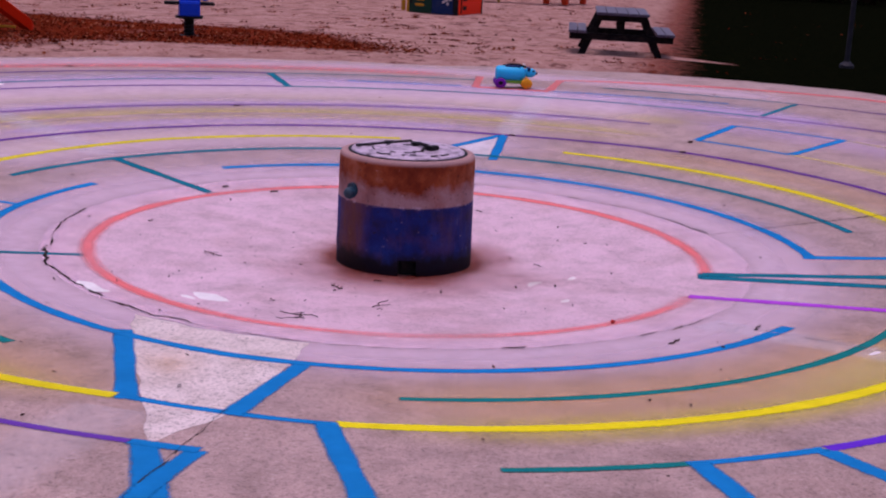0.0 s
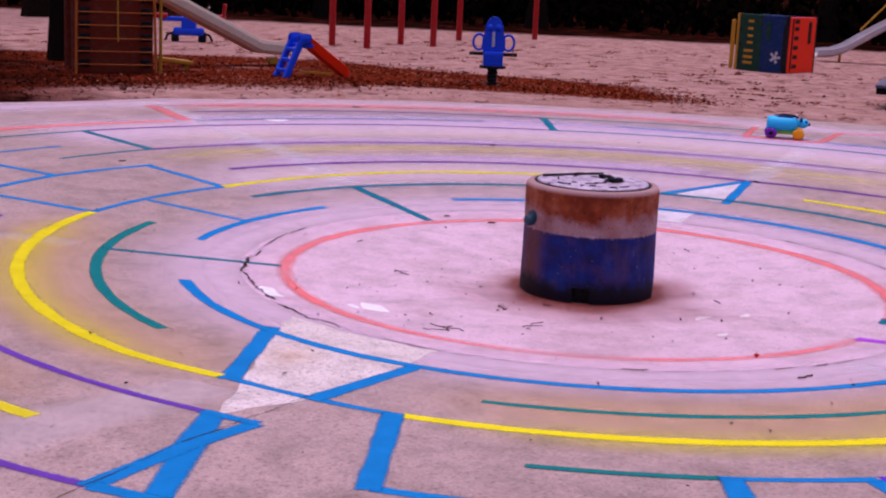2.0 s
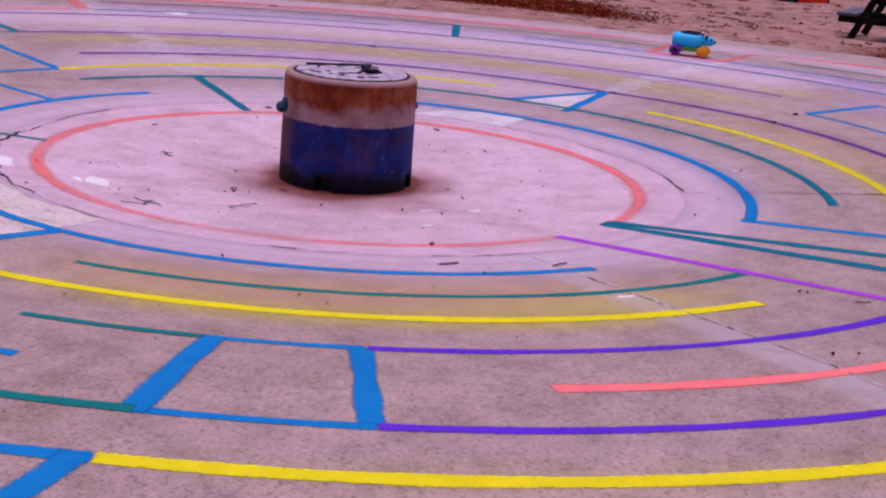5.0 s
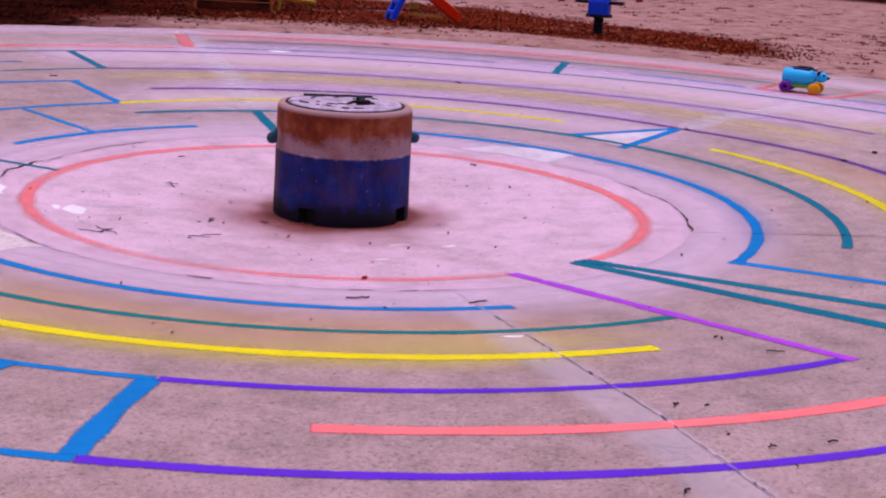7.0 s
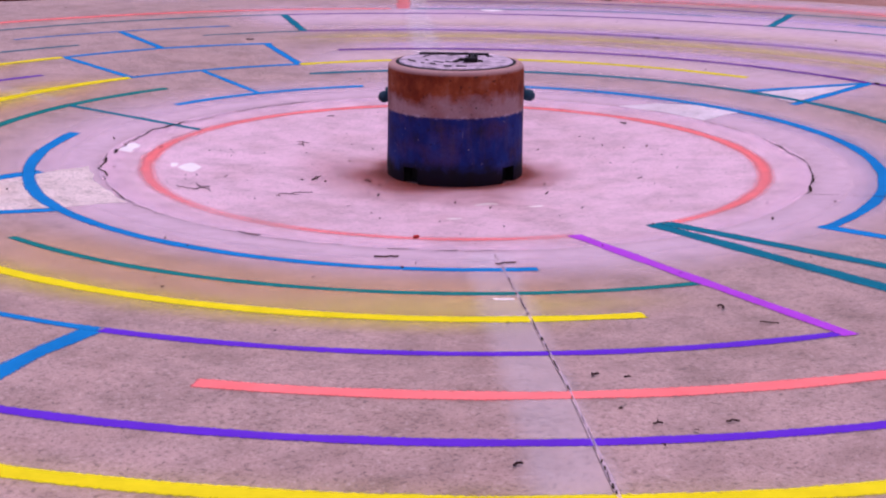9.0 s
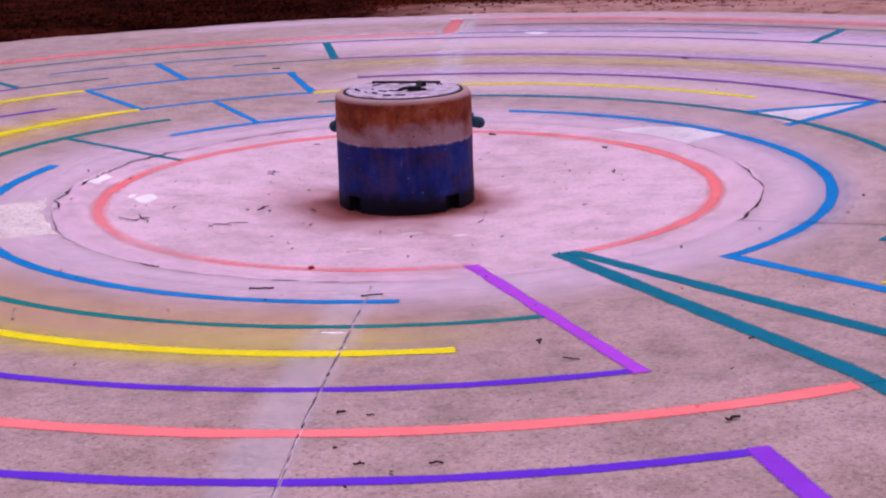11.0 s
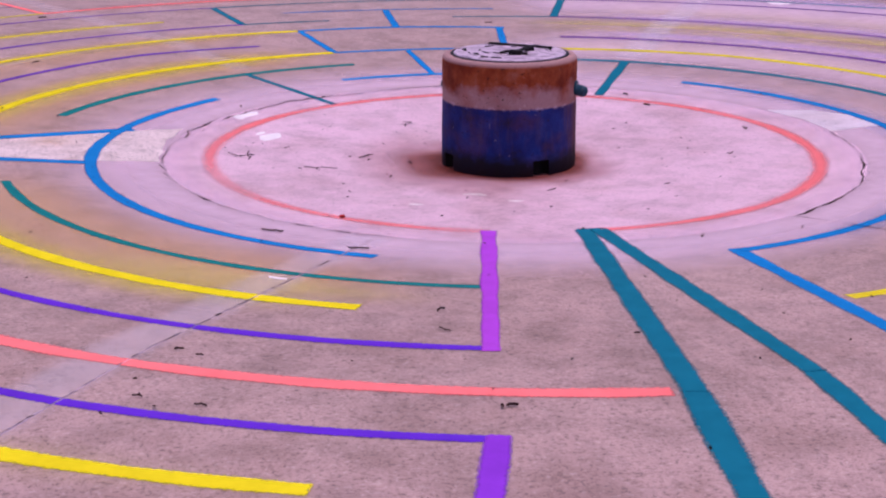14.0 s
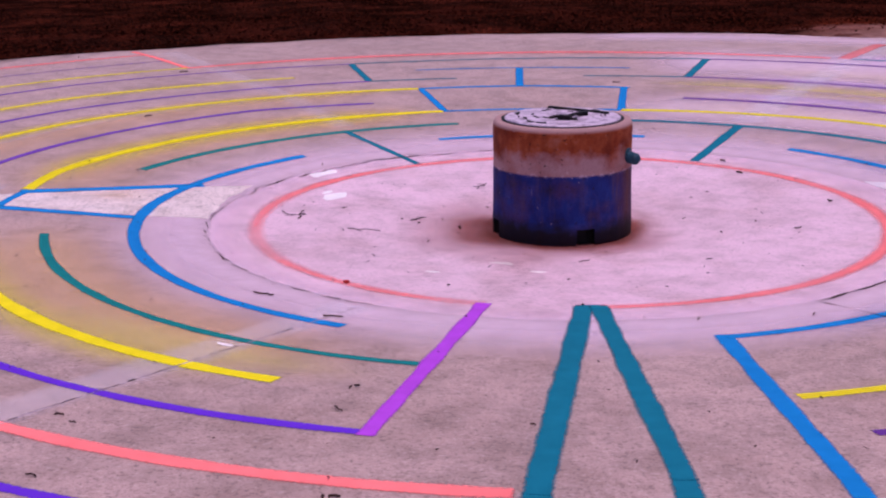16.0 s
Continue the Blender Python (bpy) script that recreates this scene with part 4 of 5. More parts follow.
head = part("head", bm, M_TOYB, toy, smooth=True)
part("ear", box((0.03, 0.15, 0.05), (0.15, 0, 0.235), (0, 15, 0), 0.012), M_NAVY, head, "navy ears")
part("nose", box((0.03, 0.05, 0.03), (0.235, 0, 0.185), (0, 0, 0), 0.01), M_BLACK, head, "dark nose")
for y in (-0.048, 0.048):
    part("eye", box((0.025, 0.014, 0.025), (0.20, y, 0.215), (0, 0, 0), 0.006), M_BLACK, head, "dark eye")
bm = bmesh.new()
put_tube(bm, [(-0.13, 0, 0.262), (-0.04, 0, 0.285), (0.05, 0, 0.282), (0.12, 0, 0.258)], 0.013)
part("carry_strap", bm, M_BLACK, toy, "dark carrying strap", smooth=True)
part("saddle", box((0.17, 0.10, 0.035), (-0.02, 0, 0.258), (0, 0, 0), 0.015), M_NAVY, toy, "navy saddle")
part("handle", rod((0.105, -0.06, 0.285), (0.105, 0.06, 0.285), 0.010), M_GREYSL, toy, "pale handle bar")
part("chassis", box((0.28, 0.13, 0.045), (0.0, 0, 0.075), (0, 0, 0), 0.014), M_TOYG, toy, "lime green chassis")
for x, mat, lab in ((-0.15, M_TOYP, "purple wheel"), (0.13, M_TOYY, "amber wheel")):
    for y in (-0.095, 0.095):
        w = part("wheel", lathe([(0.03, -0.022), (0.054, -0.02), (0.062, -0.008), (0.062, 0.008), (0.054, 0.02), (0.03, 0.022)], 24), mat, toy, lab, smooth=True)
        w.matrix_local = pose(x, y, 0.062, 90, 0, 0)
        h = part("hub", lathe([(0.022, -0.027), (0.026, -0.02), (0.026, 0.02), (0.022, 0.027)], 16), M_BLACK if x < 0 else M_TOYY, w)

# ---- low picnic table on the sand ----
table = thing("picnic_table", on_ground(11.10, 0.16, -81), "low dark picnic table with attached benches on sand", "picnic table")
table.scale = (1.04, 1.04, 1.04)
for j in range(5):
    part("top_board", box((0.128, 1.4, 0.035), (-0.272 + 0.136 * j, 0.66, 0.535), (0, 0, 0), 0.006), M_TABTOP, table)
for sx in (-1, 1):
    for j in range(2):
        part("bench_board", box((0.11, 1.4, 0.035), (sx * (0.505 + 0.118 * j), 0.66, 0.295), (0, 0, 0), 0.006), M_TABTOP, table)
for y in (0.12, 1.2):
    for sx in (-1, 1):
        part("leg", box((0.085, 0.045, 0.59), (sx * 0.385, y, 0.255), (0, -sx * 24, 0), 0.005), M_TABLE, table)
    part("seat_beam", box((1.33, 0.045, 0.085), (0, y - 0.046, 0.235), (0, 0, 0), 0.005), M_TABLE, table)
    part("top_beam", box((0.64, 0.045, 0.075), (0, y - 0.046, 0.48), (0, 0, 0), 0.005), M_TABLE, table)
    part("brace", box((0.075, 0.04, 0.28), (0, y + 0.03, 0.36), (0, 0, 0), 0.004), M_TABLE, table)

# ---- spring riders ----


def spring_rider(m, label):
    t = thing("spring_rider", m, label, "spring rider", "spring riders in the sand")
    bm = bmesh.new()
    put_tube(bm, [(0.045 * math.cos(i * 0.7), 0.045 * math.sin(i * 0.7), 0.01 + i * 0.0052) for i in range(46)], 0.026, 6)
    part("spring", bm, M_BLACK, t, "black coil spring")
    part("base_plate", lathe([(0.13, -0.02), (0.13, 0.008), (0.12, 0.014)], 20), M_BLACK, t)
    part("clamp", rod((0, 0, 0.225), (0, 0, 0.26), 0.17), M_BLACK, t)
    part("body", box((0.24, 0.26, 0.2), (0, 0, 0.34), (0, 0, 0), 0.03), M_BLUEP, t)
    part("foot_rest", box((0.14, 0.62, 0.04), (0, 0, 0.41), (0, 0, 0), 0.012), M_BLACK, t, "black foot rest bar")
    bm = bmesh.new()
    outline = [(-0.13, 0.43), (-0.155, 0.50), (-0.15, 0.60), (-0.125, 0.68), (-0.115, 0.76), (-0.085, 0.84), (-0.03, 0.885), (0.03, 0.885), (0.085, 0.84), (0.115, 0.76), (0.125, 0.68), (0.15, 0.60), (0.155, 0.50), (0.13, 0.43)]
    f = [bm.verts.new((-0.04, y, z)) for y, z in outline]
    b = [bm.verts.new((0.04, y, z)) for y, z in outline]
    bm.faces.new(f)
    bm.faces.new(b[::-1])
    for i in range(len(f)):
        j = (i + 1) % len(f)
        bm.faces.new((f[i], b[i], b[j], f[j]))
    bmesh.ops.recalc_face_normals(bm, faces=bm.faces)
    side = part("rider_panel", bm, M_BLUEP, t)
    part("face_stripe", box((0.012, 0.035, 0.19), (-0.046, 0.005, 0.60), (0, 0, 0), 0.004), M_GREYSL, side, "pale stripe")
    for s in (-1, 1):
        bm = bmesh.new()
        bmesh.ops.create_uvsphere(bm, u_segments=12, v_segments=8, radius=0.045, matrix=pose(-0.035, s * 0.055, 0.745) @ Matrix.Diagonal((0.6, 1, 1.1, 1)))
        part("moulded_bump", bm, M_BLUEP, side, smooth=True)
    part("seat", box((0.30, 0.2, 0.05), (0.16, 0, 0.56), (0, 0, 0), 0.02), M_BLUEP, t)
    for s in (-1, 1):
        bm = bmesh.new()
        put_tube(bm, [(-0.02, s * (0.19 + 0.075 * math.cos(a)), 0.56 + 0.10 * math.sin(a)) for a in (i * math.pi / 10 for i in range(21))], 0.016, 8)
        part("hand_loop", bm, M_BLUEP, t)
    return t


face = math.degrees(math.atan2(5.70 + 3.2, 9.59 + 7.3))
sr = spring_rider(on_ground(9.40, 5.60, face), "blue plastic spring rider on a black spring in leaf litter")
sr.scale = (1.04, 1.04, 1.04)
rk = thing("spring_seesaw", on_ground(14.71, 15.36, face + 8), "blue plastic spring seesaw with red seats on black springs", "seesaw")
part("body", box((0.26, 0.62, 0.16), (0, 0, 0.21), (0, 0, 0), 0.06), M_BLUEP, rk)
part("column", box((0.22, 0.30, 0.30), (0, 0, 0.36), (0, 0, 0), 0.05), M_BLUEP, rk)
part("beam", box((0.14, 1.20, 0.09), (0, 0, 0.45), (0, 0, 0), 0.03), M_BLUEP, rk)
for s_ in (-1, 1):
    bm = bmesh.new()
    put_tube(bm, [(0.06 * math.cos(i * 0.7), s_ * 0.27 + 0.06 * math.sin(i * 0.7), 0.01 + i * 0.0040) for i in range(38)], 0.028, 6)
    part("spring", bm, M_BLACK, rk, "black coil spring")
    bm = bmesh.new()
    put_tube(bm, [(0.0, s_ * 0.30, 0.18), (0.0, s_ * 0.42, 0.14), (0.0, s_ * 0.47, 0.02)], 0.025, 8)
    part("stay", bm, M_BLACK, rk, "bent black stay")
    seat = part("seat", box((0.30, 0.32, 0.10), (0, s_ * 0.58, 0.51), (0, 0, 0), 0.045), M_REDST, rk, "red moulded seat")
    part("backrest", box((0.26, 0.07, 0.26), (0, s_ * 0.71, 0.66), (s_ * -8, 0, 0), 0.03), M_REDST, seat)
    part("hand_bar", rod((-0.14, s_ * 0.40, 0.70), (0.14, s_ * 0.40, 0.70), 0.015), M_GREYSL, rk, "pale hand bar")
    part("bar_post", rod((0, s_ * 0.40, 0.47), (0, s_ * 0.40, 0.70), 0.018), M_BLACK, rk)

# ---- toddler slide ----
sl = thing("toddler_slide", on_ground(8.06, 7.98, -30), "small blue toddler slide with red chute in leaf litter", "toddler slide")
for y in (-0.155, 0.155):
    bm = bmesh.new()
    put_box(bm, (0.085, 0.085, 0.62), (-0.03, y, 0.275), (0, 24, 0), 0.025)
    rail = part("ladder_side", bm, M_BLUEP, sl)
    part("hand_grip", box((0.20, 0.085, 0.15), (0.12, y, 0.53), (0, 0, 0), 0.06), M_BLUEP, rail)
for x, z in ((-0.12, 0.10), (-0.055, 0.24), (0.01, 0.38)):
    part("step", box((0.09, 0.28, 0.055), (x, 0, z), (0, 0, 0), 0.015), M_BLUEP, sl)
part("platform", box((0.20, 0.30, 0.06), (0.16, 0, 0.44), (0, 0, 0), 0.015), M_BLUEP, sl)
part("ground_bar", box((0.50, 0.03, 0.03), (0.32, -0.12, 0.08), (0, 4, 0), 0.008), M_YELST, sl, "yellow ground bar")
bm = bmesh.new()
rows = []
for i in range(19):
    s = i / 18
    x, z = 0.2 + 0.66 * s, 0.46 - 0.43 * min(1, s * 1.1) + 0.03 * max(0, s - 0.88)
    w, h = (1.0, 1.0) if s < 0.85 else (math.cos((s - 0.85) / 0.15 * 1.1), math.cos((s - 0.85) / 0.15 * 1.2))
    rows.append([bm.verts.new((x, yy * w, z + zz * h)) for yy, zz in ((-0.15, 0.11), (-0.13, 0.12), (-0.10, 0.0), (0.10, 0.0), (0.13, 0.12), (0.15, 0.11), (0.12, -0.03), (-0.12, -0.03))])
for a, b in zip(rows, rows[1:]):
    for k in range(8):
        bm.faces.new((a[k], a[(k + 1) % 8], b[(k + 1) % 8], b[k]))
bm.faces.new(rows[0])
bm.faces.new(rows[-1][::-1])
bmesh.ops.recalc_face_normals(bm, faces=bm.faces)
part("chute", bm, M_ORANGE, sl, "orange-red plastic chute", smooth=False)

# ---- play cube of moulded panels ----
cube = thing("play_cube", on_ground(19.7, 4.85), "moulded play cube with green, blue and orange panels", "play cube")


def panel(parent, p, q, h, mat, name, slots, label):
    """An upright moulded panel from plan point p to q with recessed shapes."""
    p, q = Vector(p), Vector(q)
    w, ang = (q - p).length, math.degrees(math.atan2((q - p).y, (q - p).x))
    c = (p + q) / 2
    o = part(name, box((w, 0.07, h), (0, 0, h / 2), (0, 0, 0), 0.02), mat, parent, label)
    o.matrix_local = pose(c.x, c.y, 0, 0, 0, ang)
    for sx, sz, sw, sh, sm in slots:
        for side in (-1, 1):
            part("moulded_shape", box((sw, 0.02, sh), (sx * w, side * 0.036, sz), (0, 0, 0), 0.006), sm, o)
    return o


P1, P2, P3 = (-0.20, 0.61), (-0.48, -0.43), (0.55, -0.68)
PM, Q3 = (-0.34, 0.09), (0.75, 0.35)
BARS = [(0.0, z, 0.20, 0.05, M_YELST) for z in (0.16, 0.27, 0.39)] + [(0.04, z, 0.12, 0.045, M_YELST) for z in (0.55, 0.68, 0.82, 0.96)] + [(-0.36, z, 0.03, 0.07, M_BLACK) for z in (0.2, 0.5, 0.8)]
panel(cube, P1, PM, 1.1, M_GREENP, "green_panel", BARS, "dark green panel with yellow bars")
bp = panel(cube, PM, P2, 1.1, M_TEALP, "blue_panel", [(-0.22, 0.8, 0.10, 0.34, M_GREENP), (0.44, 0.5, 0.04, 0.9, M_BLACK)], "dark blue panel with a pale round game")
for k in range(5):
    a = k * 2 * math.pi / 5
    part("game_petal", box((0.06, 0.025, 0.05), (0.07 + 0.085 * math.cos(a), -0.038, 0.30 + 0.085 * math.sin(a)), (0, -math.degrees(a), 0), 0.01), M_GREYSL, bp)
    part("game_petal", box((0.06, 0.025, 0.05), (0.07 + 0.085 * math.cos(a), 0.038, 0.30 + 0.085 * math.sin(a)), (0, -math.degrees(a), 0), 0.01), M_GREYSL, bp)
part("game_hub", rod((0.07, -0.055, 0.30), (0.07, 0.055, 0.30), 0.045), M_GREYSL, bp)
panel(cube, P2, P3, 1.08, M_ORANGE, "orange_panel", [(0.26, 0.78, 0.10, 0.42, M_BLACK), (-0.36, 0.55, 0.035, 1.0, M_BLACK)] + [(-0.22, z, 0.15, 0.075, M_BLACK) for z in (0.14, 0.32, 0.5, 0.68, 0.86, 1.0)], "orange-red panel with dark cut-outs")
panel(cube, P3, Q3, 1.08, M_TEALP, "rear_panel", [], "")
panel(cube, Q3, P1, 1.08, M_GREENP, "rear_panel", [], "")
for x, y in (P1, P2, P3, Q3):
    part("corner_post", rod((x, y, 0), (x, y, 1.1), 0.045), M_YELST if (x, y) == P1 else M_BLACK, cube)
part("edge_strip", box((0.06, 0.08, 0.95), (-0.21, 0.72, 0.5), (0, 0, 8), 0.02), M_YELST, cube, "yellow edge strip")

# ---- white slide with orange tower ----


def chute(pts, half, lip, thick=0.03, n=10):
    """An open trough along points, sides turned up."""
    bm = bmesh.new()
    pts = [Vector(p) for p in pts]
    rows = []
    for i, p in enumerate(pts):
        d = (pts[min(i + 1, len(pts) - 1)] - pts[max(i - 1, 0)])
        s = Vector((-d.y, d.x, 0)).normalized()
        sec = [(-half, lip), (-half * 0.92, lip * 0.35), (-half * 0.6, 0), (half * 0.6, 0), (half * 0.92, lip * 0.35), (half, lip)]
        under = [(x * 1.06, z - thick) for x, z in sec[::-1]]
        rows.append([bm.verts.new(p + s * x + Vector((0, 0, z))) for x, z in sec + under])
    k = len(rows[0])
    for a, b in zip(rows, rows[1:]):
        for i in range(k):
            bm.faces.new((a[i], a[(i + 1) % k], b[(i + 1) % k], b[i]))
    bm.faces.new(rows[0])
    bm.faces.new(rows[-1][::-1])
    bmesh.ops.recalc_face_normals(bm, faces=bm.faces)
    return bm


tower = thing("slide_tower", on_ground(25.59, 3.31), "orange steel play tower with grey plastic slide", "play tower")
for x, y in ((0, 0), (1.0, -0.27), (0.0, 0.46), (1.05, 0.2)):
    part("post", box((0.13, 0.13, 2.7), (x, y, 1.35), (0, 0, -15), 0.02), M_ORST, tower)
part("deck", box((1.25, 0.62, 0.08), (0.5, 0.1, 0.93), (0, 0, -15), 0.01), M_ORST, tower)
part("cross_bar", box((1.15, 0.07, 0.12), (0.48, -0.16, 0.82), (0, 0, -15), 0.015), M_ORST, tower)
for j in range(6):
    part("guard_slat", box((0.13, 0.05, 0.5), (0.12 + 0.15 * j, -0.05 - 0.04 * j, 1.28), (0, 0, -15), 0.008), M_YELST, tower, "yellow guard slat")
part("hand_rail", rod((-0.05, 0.55, 1.5), (-0.35, 1.15, 0.75), 0.02), M_YELST, tower)
part("slide", chute([(-0.05, 0.22, 1.04), (-0.08, 0.42, 0.96), (-0.5, 1.05, 0.52), (-0.72, 1.42, 0.25), (-0.85, 1.65, 0.16), (-1.0, 1.95, 0.13)], 0.24, 0.17), M_GREYSL, tower, "weathered whitish slide")
part("slide_leg", rod((-0.74, 1.46, 0), (-0.74, 1.46, 0.24), 0.035), M_YELST, tower)

# ---- climbing tower with beige slide ----
tw = thing("climbing_tower", on_ground(6.52, 9.70, -39.6), "brown board climbing tower with orange rungs and beige slide", "climbing tower")
part("climbing_wall", box((1.0, 0.07, 2.1), (0, 0.12, 1.05), (4, 0, 0), 0.012), M_BROWNP, tw, "dark brown board wall")
for j in range(8):
    part("rung", rod((-0.52, 0.0, 0.12 + 0.17 * j), (0.52, 0.0, 0.12 + 0.17 * j), 0.008), M_AMBST, tw, "thin amber rung")
for x in (-0.52, 0.52):
    part("side_rail", rod((x, 0.0, 0), (x * 0.93, 0.1, 2.1), 0.018), M_AMBST, tw)
for x in (-0.40, 0.40):
    for j in range(7):
        pad = box((0.15, 0.03, 0.10), (x, 0.105 - 0.012 * j, 0.13 + 0.17 * j), (4, 0, 0), 0.02)
        part("foot_hole", pad, M_BLACK, tw, "dark foot hole")
part("rope", rod((0.02, -0.02, 0.42), (0.02, 0.04, 2.0), 0.009), M_YELST, tw, "yellow rope")
for x in (-0.5, 0.62):
    for y in (0.25, 1.2):
        part("post", rod((x, y, 0), (x, y, 2.4), 0.05 if x < 0 else 0.022), M_BROWNP if x < 0 else M_YELST, tw)
part("deck", box((1.2, 1.1, 0.08), (0.05, 0.72, 1.45), (0, 0, 0), 0.01), M_BROWNP, tw)
part("side_step", box((0.46, 0.26, 0.05), (0.90, 0.75, 0.13), (0, 6, 8), 0.012), M_YELST, tw, "yellow side step board")
part("step_leg", rod((1.06, 0.75, 0), (1.06, 0.75, 0.11), 0.03), M_YELST, tw)
inv = tw.matrix_world.inverted()
top, knee, end = Vector((7.79, 10.36, 1.30)), Vector((9.83, 9.94, 0.44)), Vector((10.35, 9.78, 0.39))
sp = [top.lerp(knee, i / 8) for i in range(8)] + [knee.lerp(end, i / 3) for i in range(4)]
part("slide", chute([inv @ p for p in sp], 0.17, 0.15, 0.05), M_BEIGE, tw, "long beige plastic slide")
f = inv @ Vector((10.15, 9.85, 0.4))
part("slide_foot", box((0.12, 0.26, 0.10), (f.x, f.y, 0.03), (0, 0, 0), 0.01), M_YELST, tw)

# ---- red climbing frame ----
fr = thing("monkey_bars", on_ground(19.5, 12.9), "red steel monkey bars posts standing in sand", "monkey bars")
spots = [(17.05, 13.45), (16.87, 12.46), (19.21, 13.08), (19.29, 12.29), (22.24, 13.29), (25.35, 12.77)]
for x, y in spots:
    part("post", rod((x - 19.5, y - 12.9, -0.05), (x - 19.5, y - 12.9, 2.4), 0.07), M_REDST, fr)
for a, b in ((0, 2), (2, 4), (1, 3), (3, 5), (0, 1), (2, 3), (4, 5)):
    p, q = spots[a], spots[b]
    part("top_rail", rod((p[0] - 19.5, p[1] - 12.9, 2.38), (q[0] - 19.5, q[1] - 12.9, 2.38), 0.04), M_REDST, fr)

# ---- lamp post on the grass ----
lp = thing("sign_post", on_ground(12.4, -2.8), "thin grey steel post standing in dark grass", "post")
part("pole", rod((0, 0, -0.02), (0, 0, 2.6), 0.035), M_POST, lp)
part("foot", lathe([(0.10, 0.0), (0.10, 0.04), (0.05, 0.09)], 16), M_POST, lp)

# ---- trees ----


def tree(m, h, r, label, seed):
    rnd = random.Random(seed)
    t = thing("tree", m, label, "tree", "trees behind the playground")
    bm = bmesh.new()
    lean = rnd.uniform(-0.15, 0.15)
    pts = [(lean * (i / 8) ** 2 * h * 0.3 + 0.03 * rnd.uniform(-1, 1), 0.03 * rnd.uniform(-1, 1), i / 8 * h * 0.75) for i in range(9)]
    rings = []
    for i, p in enumerate(pts):
        rad = r * (1.0 - 0.75 * i / 8) * (1.35 if i == 0 else 1)
        rings.append([bm.verts.new((p[0] + rad * (1 + 0.12 * rnd.uniform(-1, 1)) * math.cos(k * math.pi / 6), p[1] + rad * (1 + 0.12 * rnd.uniform(-1, 1)) * math.sin(k * math.pi / 6), p[2] - (0.1 if i == 0 else 0))) for k in range(12)])
    for a, b in zip(rings, rings[1:]):
        for k in range(12):
            bm.faces.new((a[k], a[(k + 1) % 12], b[(k + 1) % 12], b[k]))
    tips = []
    for i in range(9):
        a, z = rnd.uniform(0, 6.28), h * rnd.uniform(0.4, 0.74)
        ln = h * rnd.uniform(0.18, 0.32)
        e = (ln * math.cos(a), ln * math.sin(a), z + ln * rnd.uniform(0.4, 0.9))
        put_rod(bm, (0, 0, z), e, r * 0.28, r * 0.07, 6)
        tips.append(e)
    part("trunk", bm, M_BARK, t)
    verts, faces = [], []
    for e in tips + [(0, 0, h * 0.85)]:
        for _ in range(240):
            c = Vector(e) + Vector((rnd.gauss(0, 1), rnd.gauss(0, 1), rnd.gauss(0, 0.7))) * h * 0.075
            q = Euler((rnd.uniform(0, 6), rnd.uniform(0, 6), rnd.uniform(0, 6))).to_matrix()
            s = rnd.uniform(0.07, 0.14)
            k = len(verts)
            verts += [c + q @ Vector(v) * s for v in ((-1, 0, 0), (0, -0.5, 0.12), (1, 0, 0), (0, 0.5, 0.12))]
            faces.append((k, k + 1, k + 2, k + 3))
    me = bpy.data.meshes.new("crown")
    me.from_pydata([tuple(v) for v in verts], [], faces)
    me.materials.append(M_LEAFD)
    cr = new("crown", me)
    cr.parent = t
    return t


for i, (x, y, h, r) in enumerate([(7.97, 12.14, 9, 0.165), (32, 16, 11, 0.3), (36, 8, 12, 0.32), (38, -1, 12, 0.32), (29, 22, 11, 0.28), (19, 24, 11, 0.3), (7, 25, 12, 0.3), (-6, 23, 12, 0.3), (26, -9, 11, 0.3)]):
    tree(on_ground(x, y, 40 * i), h, r, "dark-barked tree with sparse autumn leaves", i + 3)


def woods():
    """A dark belt of undergrowth behind the sand."""
    rnd = random.Random(11)
    verts, faces = [], []
    for _ in range(26000):
        a = radians(rnd.uniform(-25, 150))
        d = rnd.uniform(36, 47)
        z = 0.1 + abs(rnd.gauss(0, 1.5)) * (0.55 + 0.45 * noise.noise((d * 0.2, a * 9, 1)))
        c = Vector((d * math.cos(a), d * math.sin(a), z))
        q = Euler((rnd.uniform(0, 6), rnd.uniform(0, 6), rnd.uniform(0, 6))).to_matrix()
        s = rnd.uniform(0.12, 0.34)
        k = len(verts)
        verts += [tuple(c + q @ Vector(v) * s) for v in ((-1, 0, 0), (0, -0.5, 0.12), (1, 0, 0), (0, 0.5, 0.12))]
        faces.append((k, k + 1, k + 2, k + 3))
    me = bpy.data.meshes.new("undergrowth")
    me.from_pydata(verts, [], faces)
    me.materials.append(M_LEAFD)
    tagged(new("undergrowth", me), "dark woodland undergrowth behind the playground", "undergrowth", kind="stuff")


woods()

